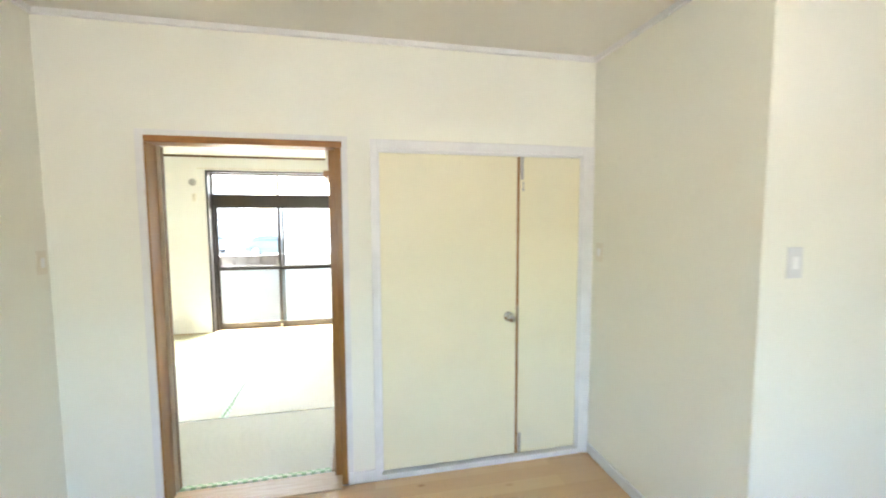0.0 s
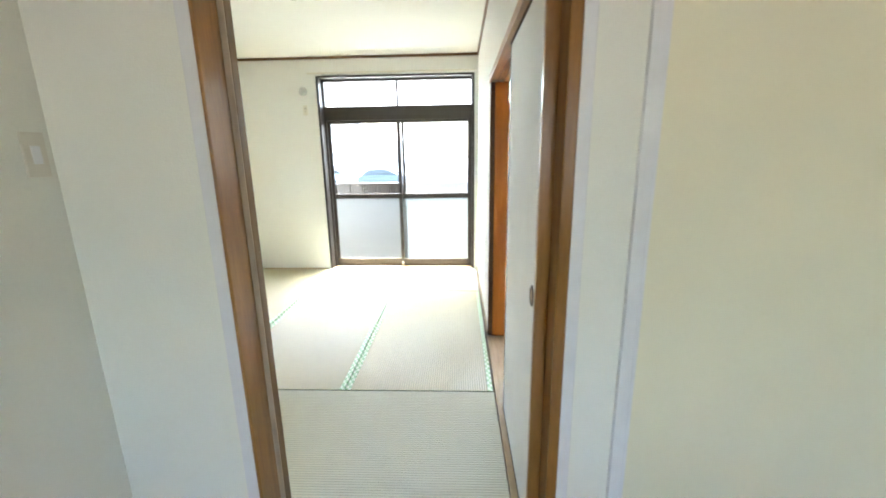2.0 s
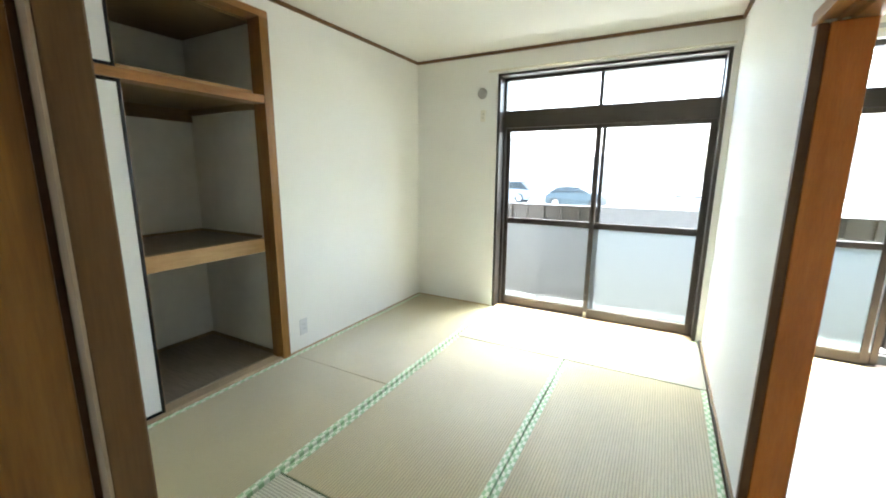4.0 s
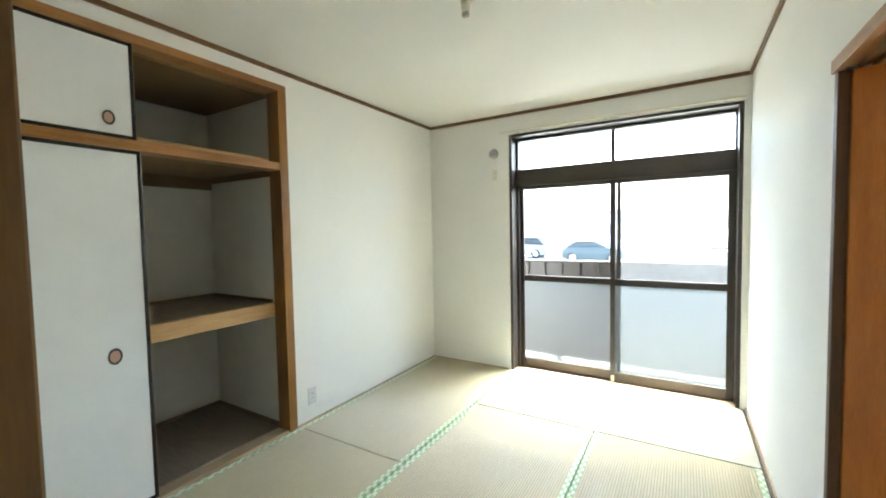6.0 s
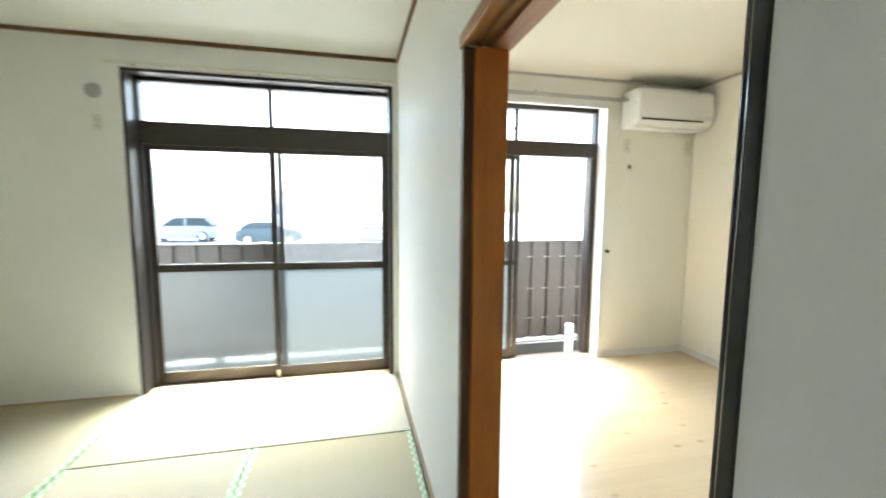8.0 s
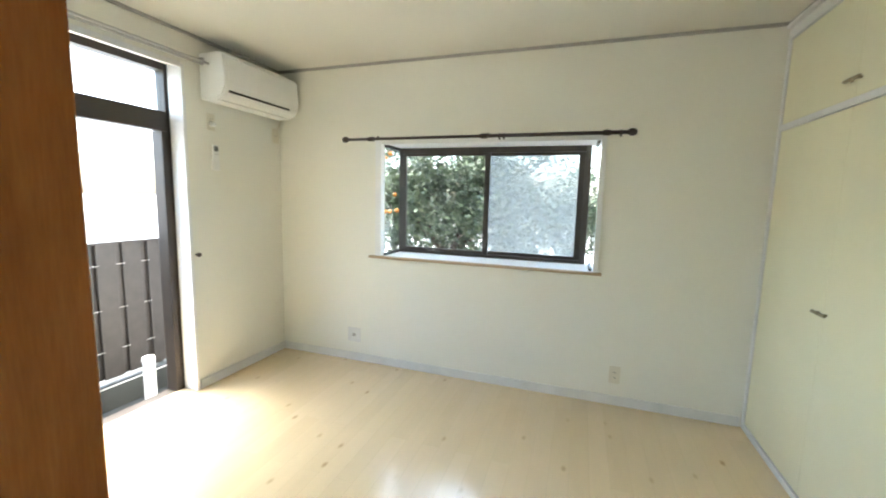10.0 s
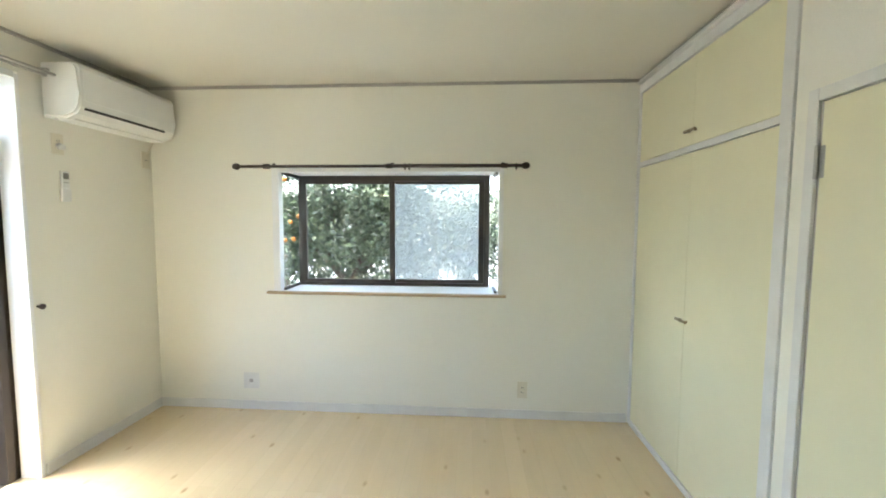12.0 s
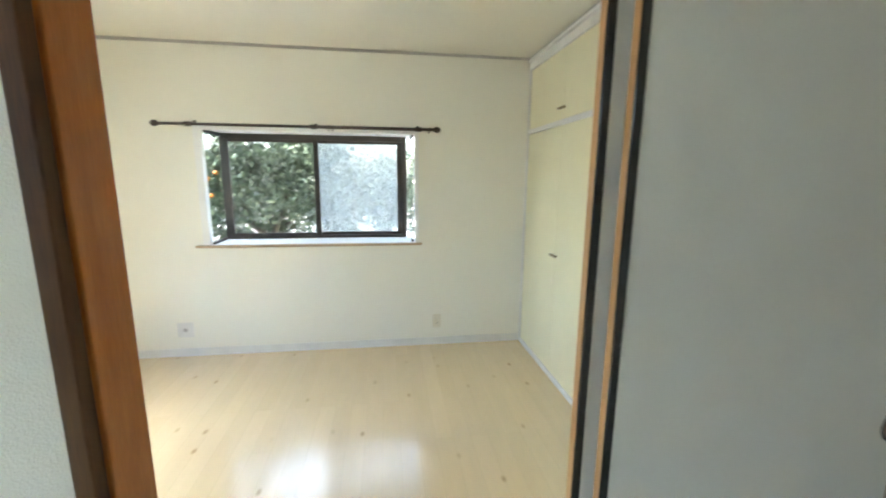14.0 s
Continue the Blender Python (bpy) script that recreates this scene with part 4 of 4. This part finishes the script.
wall_plate("light_switch", (1.33, -0.435, 1.36), (1, 0, 0), 0.07, 0.12, "ivory light switch beside the sliding door", "switch", kind="switch", material=M_IVORY)
wall_plate("light_switch", (1.33, -0.155, 1.348), (1, 0, 0), 0.06, 0.115, "ivory blank switch plate near the corner", "switch", kind="switch", material=M_IVORY)
wall_plate("light_switch", (4.306, -0.197, 1.338), (-1, 0, 0), 0.07, 0.12, "ivory light switch beside the double door", "switch", kind="switch", material=M_IVORY)
wall_plate("light_switch", (4.46, -1.22, 1.38), (0, -1, 0), 0.07, 0.12, "white light switch on the recess wall", "switch", kind="switch")

vent = thing("round_vent", (0.71, YN, 2.0), "round grey-white wall vent cap beside the window", "vent")
part("cover", rod((0.71, YN, 2.04), (0.71, YN - 0.018, 2.04), 0.048, 28, 0.040), M_GREYP, vent, smooth=False)
part("inner_disc", rod((0.71, YN - 0.0185, 2.04), (0.71, YN - 0.024, 2.04), 0.034, 24, 0.030), M_GREYP, vent)

ro = thing("ceiling_light_socket", (1.395, 1.61, 2.31), "ivory ceiling lamp socket with a short hanging plug", "ceiling socket")
part("base", rod((1.395, 1.61, ZT), (1.395, 1.61, ZT - 0.022), 0.032, 24, 0.027), M_IVORY, ro)
part("plug", box((1.372, 1.408, 1.598, 1.622, ZT - 0.062, ZT - 0.0225), bevel=0.005), M_IVORY, ro)
part("plug_tip", box((1.374, 1.406, 1.600, 1.620, ZT - 0.085, ZT - 0.0625), bevel=0.004), M_GREYP, ro)

# air conditioner
ac = thing("air_conditioner", (4.9, YN - 0.11, 1.97), "white wall-mounted air conditioner in the corner", "air conditioner")
bm = bmesh.new()
prof = [(0.0, 1.985), (-0.13, 1.975), (-0.195, 2.0), (-0.222, 2.04), (-0.225, 2.10), (-0.222, 2.245), (-0.205, 2.27), (-0.17, 2.277), (0.0, 2.277)]
left = [bm.verts.new((4.53, YN + y, z)) for y, z in prof]
right = [bm.verts.new((5.245, YN + y, z)) for y, z in prof]
for i in range(len(prof)):
    k = (i + 1) % len(prof)
    bm.faces.new((left[i], left[k], right[k], right[i]))
bm.faces.new(left), bm.faces.new(right)
bmesh.ops.bevel(bm, geom=[e for e in bm.edges if abs(e.verts[0].co.x - e.verts[1].co.x) < 1e-4], offset=0.012, segments=3, affect="EDGES")
part("casing", bm, M_PLASTIC, ac, "white plastic casing")
part("front_panel", box((4.56, 5.21, YN - 0.2275, YN - 0.2245, 2.075, 2.235), bevel=0.001), M_PLASTIC, ac, "smooth white front panel")
part("louver_slot", box((4.565, 5.14, YN - 0.2245, YN - 0.212, 2.026, 2.038)), M_SLOT, ac, "dark air slot")
part("louver", box((4.56, 5.21, YN - 0.16, YN - 0.06, 1.9715, 1.981), bevel=0.002), M_PLASTIC, ac, "white air flap")
cb = bmesh.new()
pts = [(5.262, YN - 0.05, 2.20), (5.275, YN - 0.045, 2.08), (5.262, YN - 0.03, 1.98), (5.235, YN - 0.012, 1.90)]
for a, b in zip(pts, pts[1:]):
    rod(a, b, 0.005, 8, bm=cb)
part("power_cord", cb, M_IVORY, ac, "ivory power cord")
rc = thing("remote_control", (4.626, YN, 1.525), "white air conditioner remote in a wall holder", "remote control")
part("holder", box((4.598, 4.654, YN - 0.018, YN, 1.525, 1.60), bevel=0.004), M_PLASTIC, rc, "white wall holder")
part("body", box((4.604, 4.648, YN - 0.017, YN - 0.002, 1.601, 1.70), bevel=0.004), M_PLASTIC, rc)
part("display", box((4.610, 4.642, YN - 0.0185, YN - 0.0165, 1.655, 1.69)), M_LCD, rc, "grey display")
for i in range(3):
    part("button", box((4.612 + i * 0.011, 4.619 + i * 0.011, YN - 0.0185, YN - 0.0165, 1.632, 1.639)), M_GREYP, rc)
hk = bmesh.new()
rod((4.445, YN, 0.95), (4.445, YN - 0.024, 0.95), 0.008, bm=hk)
ball((4.445, YN - 0.028, 0.95), 0.016, bm=hk)
solid("curtain_hook", hk, M_DARKM, "small dark curtain tieback hook on the wall", "hook", loc=(4.445, YN, 0.934))

# ---- outside ----
structure("ground", box((-200, 200, -200, 300, -0.85, -0.70)), M_ASPH, "pale grey parking ground", "ground")
structure("pavement", box((-2.0, 6.8, YO, 4.50, -0.699, -0.40)), M_CONC, "concrete strip beneath the windows", "pavement")
kerb = box((-4.0, 9.0, 4.52, 4.72, -0.699, -0.22), bevel=0.012)
structure("kerb", kerb, M_CONC, "low concrete kerb under the fence, shade put into its colour", "kerb")
# Added strip whose pale top stands for light under the fence boards.
edging = bmesh.new()
rows = []
for i in range(71):
    ex = 2.7 + 0.04 * i
    lift = 0.011 * abs(math.sin(math.pi * ex / 0.2))
    rows.append([edging.verts.new((ex, ey, ez)) for ey, ez in ((4.505, -0.30), (4.519, -0.30), (4.519, -0.205 + lift), (4.505, -0.205 + lift))])
for a, b in zip(rows, rows[1:]):
    for k in range(4):
        edging.faces.new((a[k], a[(k + 1) % 4], b[(k + 1) % 4], b[k]))
edging.faces.new(rows[0]), edging.faces.new(rows[-1])
structure("kerb_edging", edging, M_CONC, "added scalloped strip shaping a bright line along the kerb", "kerb")
part("edging_cap", box((2.7, 5.5, 4.5035, 4.5045, -0.214, -0.202)), M_TRIM, bpy.data.objects["kerb_edging"], "added pale strip for the bright line under the fence")
fence = thing("fence", (2.5, 4.6, -0.22), "dark brown louvred board fence", "fence")
board = None
FX = [-3.9 + 0.2 * i for i in range(64)]
for i, x in enumerate(FX):
    yb = 4.60 if i % 2 == 0 else 4.606
    if board is None:
        bmb = box((x, x + 0.150, 4.590, 4.602, -0.18, 0.935), bevel=0.003)
        board = part("board", bmb, M_FENCE, fence)
        first = x
    else:
        ob = new("board", board.data)
        ob.parent = fence
        ob.location = (x - first, yb - 4.60, 0)
part("backing_board", box((-3.9, 8.9, 4.617, 4.625, -0.18, 0.935)), M_FENCE, fence, "dark boards behind the gaps")
for z in (0.04, 0.385, 0.75):
    part("fence_rail", box((-3.9, 8.9, 4.630, 4.655, z, z + 0.035), bevel=0.003), M_FENCE, fence)
clip = None
for i, x in enumerate(FX[1:]):
    for z in (0.055, 0.40, 0.765):
        if clip is None:
            clip = part("clip", box((x - 0.058, x + 0.008, 4.581, 4.587, z, z + 0.007), bevel=0.001), M_GREYP, fence, "pale metal clip")
            c0 = (x, z)
        elif 14 < i < 50:
            ob = new("clip", clip.data)
            ob.parent = fence
            ob.location = (x - c0[0], 0, z - c0[1])
part("top_cap", box((-3.9, 8.9, 4.578, 4.665, 0.936, 0.955), bevel=0.003), M_FENCE, fence)
for x in (-3.0, -1.0, 1.0, 3.0, 5.0, 7.0):
    part("fence_post", box((x - 0.03, x + 0.03, 4.656, 4.716, -0.22, 0.935), bevel=0.003), M_FENCE, fence)
pipe = thing("drain_pipe", (4.42, 3.95, -0.40), "short white plastic pipe standing on the concrete", "pipe")
part("pipe_tube", rod((4.42, 3.95, -0.40), (4.42, 3.95, 0.13), 0.038, 20), M_WHITE, pipe, smooth=False)
part("pipe_cap", rod((4.42, 3.95, 0.131), (4.42, 3.95, 0.16), 0.043, 20, 0.036), M_WHITE, pipe)


def car(x, y, turn, paint, label, length=4.2, height=1.42):
    """A parked saloon or hatchback built from a lofted body and cabin."""
    c = thing("car", (0, 0, 0), label, "car", "parked cars")
    L, W = length / 2, 0.84

    def loft(stations, half):
        bm = bmesh.new()
        rows = []
        for sx, z0, z1, w in stations:
            rows.append([bm.verts.new((sx, -w * half, z0)), bm.verts.new((sx, -w * half * 1.02, (z0 + z1) / 2)), bm.verts.new((sx, -w * half * 0.93, z1)),
                         bm.verts.new((sx, w * half * 0.93, z1)), bm.verts.new((sx, w * half * 1.02, (z0 + z1) / 2)), bm.verts.new((sx, w * half, z0))])
        for a, b in zip(rows, rows[1:]):
            for i in range(6):
                j = (i + 1) % 6
                bm.faces.new((a[i], a[j], b[j], b[i]))
        bm.faces.new(rows[0]), bm.faces.new(rows[-1])
        bmesh.ops.bevel(bm, geom=bm.edges[:], offset=0.03, segments=2, affect="EDGES")
        return bm
    body = part("body", loft([(-L, 0.32, 0.72, 0.88), (-L + 0.25, 0.22, 0.86, 0.97), (-0.6 * L, 0.18, 0.92, 1), (0.3 * L, 0.18, 0.92, 1), (0.75 * L, 0.2, 0.84, 0.97), (L, 0.3, 0.62, 0.86)], W), paint, c, smooth=False)
    part("cabin", loft([(-0.86 * L, 0.88, 0.93, 0.88), (-0.62 * L, 0.88, height - 0.06, 0.80), (-0.2 * L, 0.88, height, 0.80), (0.12 * L, 0.88, height - 0.04, 0.80), (0.42 * L, 0.88, 0.95, 0.86)], W), M_CARGLASS, c, "dark glazed cabin")
    part("roof", loft([(-0.60 * L, height - 0.05, height - 0.01, 0.78), (-0.2 * L, height - 0.03, height + 0.02, 0.78), (0.10 * L, height - 0.05, height - 0.01, 0.77)], W), paint, c)
    for px in (-0.18 * L,):
        for s in (-1, 1):
            part("pillar", box((px - 0.04, px + 0.04, s * W * 0.80 - 0.03, s * W * 0.80 + 0.035, 0.9, height - 0.05)), paint, c)
    for sx in (-0.62 * L, 0.62 * L):
        for s in (-1, 1):
            wheel = part("wheel", rod((sx, s * (W - 0.2), 0.31), (sx, s * (W + 0.01), 0.31), 0.31, 24), M_TYRE, c, "black tyre")
            part("rim", rod((sx, s * (W + 0.011), 0.31), (sx, s * (W + 0.02), 0.31), 0.19, 20), M_STEEL, wheel, "steel rim")
    for s in (-1, 1):
        part("tail_lamp", box((-L - 0.005, -L + 0.06, s * 0.58 - 0.12, s * 0.58 + 0.12, 0.62, 0.74), bevel=0.01), M_LAMPRED, c, "red tail lamp")
        part("headlight", box((L - 0.09, L + 0.004, s * 0.56 - 0.13, s * 0.56 + 0.13, 0.50, 0.62), bevel=0.01), M_PLASTIC, c, "clear headlight")
    c.location = (x, y, -0.70)
    c.rotation_euler = (0, 0, radians(turn))
    return c


car(-2.1, 24.0, 0, M_CARDARK, "dark teal parked car beyond the fence", 3.4, 1.24)
car(-7.6, 27.0, 180, M_CARBLUE, "pale blue parked car beyond the fence")
car(3.5, 24.3, 90, M_CARBLUE, "small pale blue parked car beyond the fence", 3.0, 1.22)
car(-13.5, 27.2, 0, M_CARWHITE, "white parked car beyond the fence")


carport = thing("carport", (-6.0, 26.6, -0.70), "grey metal carport with a thin curved roof beside the cars", "carport")
bm = bmesh.new()
rows = []
for i in range(9):
    u = i / 8
    zc = 1.02 + 0.28 * math.sin(math.pi * 0.5 * (1 - u))
    rows.append([bm.verts.new((-8.4 + 4.9 * u, yy, zc + dz)) for yy, dz in ((25.2, 0.0), (28.0, 0.0), (28.0, 0.07), (25.2, 0.07))])
for a, b in zip(rows, rows[1:]):
    for k in range(4):
        bm.faces.new((a[k], a[(k + 1) % 4], b[(k + 1) % 4], b[k]))
bm.faces.new(rows[0]), bm.faces.new(rows[-1])
part("roof", bm, M_ROOF, carport, "thin curved grey roof sheet")
for px, py, pz in ((-4.3, 25.4, 1.05), (-4.3, 27.8, 1.05), (-8.2, 25.4, 1.27), (-8.2, 27.8, 1.27)):
    part("carport_post", box((px - 0.05, px + 0.05, py - 0.05, py + 0.05, -0.70, pz), bevel=0.008), M_STEEL, carport)


def house(x, y, w, d, h, label, cols):
    hs = thing("house", (x, y, -0.70), label, "house")
    part("wall", box((x - w / 2, x + w / 2, y - d / 2, y + d / 2, -0.70, h)), M_OUTWALL, hs)
    bm = bmesh.new()
    a = [bm.verts.new(p) for p in ((x - w / 2 - 0.5, y - d / 2 - 0.5, h), (x + w / 2 + 0.5, y - d / 2 - 0.5, h), (x + w / 2 + 0.5, y + d / 2 + 0.5, h), (x - w / 2 - 0.5, y + d / 2 + 0.5, h), (x - w / 4, y, h + 1.6), (x + w / 4, y, h + 1.6))]
    for f in ((0, 1, 5, 4), (1, 2, 5), (2, 3, 4, 5), (3, 0, 4), (3, 2, 1, 0)):
        bm.faces.new([a[i] for i in f])
    part("roof", bm, M_ROOF, hs, "grey hipped roof")
    for zi in (0.5, 3.0):
        if zi + 1.2 > h:
            continue
        for i in range(cols):
            cx = x - w / 2 + w * (i + 0.5) / cols
            wn2 = part("window", box((cx - 0.8, cx + 0.8, y - d / 2 - 0.06, y - d / 2 - 0.001, zi, zi + 1.2)), M_TRIM, hs, "grey window frame")
            part("pane", box((cx - 0.74, cx + 0.74, y - d / 2 - 0.07, y - d / 2 - 0.061, zi + 0.06, zi + 1.14)), M_PANE, wn2)


house(-15.0, 44, 13, 8, 4.6, "pale two-storey house behind the parking ground", 4)
house(-2.0, 50, 9, 8, 3.0, "pale low house behind the parking ground", 3)
house(14.0, 52, 14, 8, 5.0, "pale two-storey house behind the parking ground", 4)


# ---- fruit tree beyond the bay window ----
def tree(x, y, z0, top, spread, leaves, fruits, label, seed):
    rng = random.Random(seed)
    t = thing("tree", (x, y, z0), label, "tree")
    bm = bmesh.new()
    tips = []

    def limb(a, d, length, r, depth):
        b = a + d * length
        rod(a, b, r, 8, r * 0.72, bm=bm)
        ball(b, r * 0.73, bm=bm, seg=8)
        if depth == 0:
            tips.append(b)
            return
        for _ in range(3):
            nd = (d + Vector((rng.uniform(-1, 1), rng.uniform(-1, 1), rng.uniform(-0.25, 0.75))) * 0.85).normalized()
            limb(b, nd, length * rng.uniform(0.62, 0.85), r * 0.62, depth - 1)
        tips.append(b)
    base = Vector((x, y, z0))
    limb(base, Vector((0.03, 0.05, 1)).normalized(), 1.22, 0.10, 0)
    tips.clear()
    fork = base + Vector((0.035, 0.06, 1.20))
    for i in range(5):
        ang = i * 2 * math.pi / 5 + rng.uniform(-0.4, 0.4)
        limb(fork, Vector((math.cos(ang) * 0.85, math.sin(ang) * 0.85, 0.75)).normalized(), spread * 0.42, 0.05, 3)
    part("trunk", bm, M_BARK, t, "grey-brown forked trunk and limbs")
    verts, faces = [], []
    mid = Vector((x, y, (z0 + 1.0 + top) / 2))
    clumps = tips[:]
    while len(clumps) < 440:
        v = Vector((rng.uniform(-1, 1), rng.uniform(-1, 1), rng.uniform(-1, 1)))
        if 0.3 < v.length and math.hypot(v.x, v.y) < 1:
            clumps.append(mid + Vector((v.x * spread, v.y * spread, v.z * (top - z0 - 1.0) / 2)))
    for i in range(leaves):
        c = clumps[rng.randrange(len(clumps))]
        p = c + Vector((rng.gauss(0, 0.11), rng.gauss(0, 0.11), rng.gauss(0, 0.09)))
        if p.z < z0 + 1.12 + 0.12 * math.sin(9 * p.y):
            continue
        q = Euler((rng.uniform(-0.9, 0.9), rng.uniform(-0.9, 0.9), rng.uniform(0, 6.28))).to_matrix()
        ln, wd2 = rng.uniform(0.06, 0.105), rng.uniform(0.017, 0.030)
        k = len(verts)
        for u in ((0, 0, 0), (0.5 * ln, wd2, 0.012), (ln, 0, -0.012), (0.5 * ln, -wd2, 0.012), (0.5 * ln, 0, 0)):
            verts.append(tuple(p - base + q @ Vector(u)))
        faces += [(k, k + 4, k + 1), (k + 4, k + 2, k + 1), (k, k + 3, k + 4), (k + 4, k + 3, k + 2)]
    me = bpy.data.meshes.new("crown")
    me.from_pydata(verts, [], faces)
    me.materials.append(M_LEAF)
    crown = new("crown", me)
    crown.parent = t
    crown["label"] = "dense dark glossy leaves"
    for i in range(fruits):
        fy = y + rng.uniform(0.1, 0.75) * spread
        fz = rng.uniform(1.2, 1.95)
        fx = x - spread * rng.uniform(1.0, 1.15)
        part("fruit", ball((fx, fy, fz), rng.uniform(0.022, 0.029), squash=(1, 1, 0.9)), M_FRUIT, t, "ripe orange citrus fruit", smooth=True)


tree(8.0, 2.75, -0.70, 2.6, 1.32, 32000, 14, "dark green citrus tree with orange fruit", 3)
tree(9.8, 1.05, -0.70, 1.95, 0.85, 9000, 0, "dense dark green garden tree", 8)
tree(12.0, 5.6, -0.70, 2.9, 1.4, 5000, 0, "green garden tree farther off", 5)
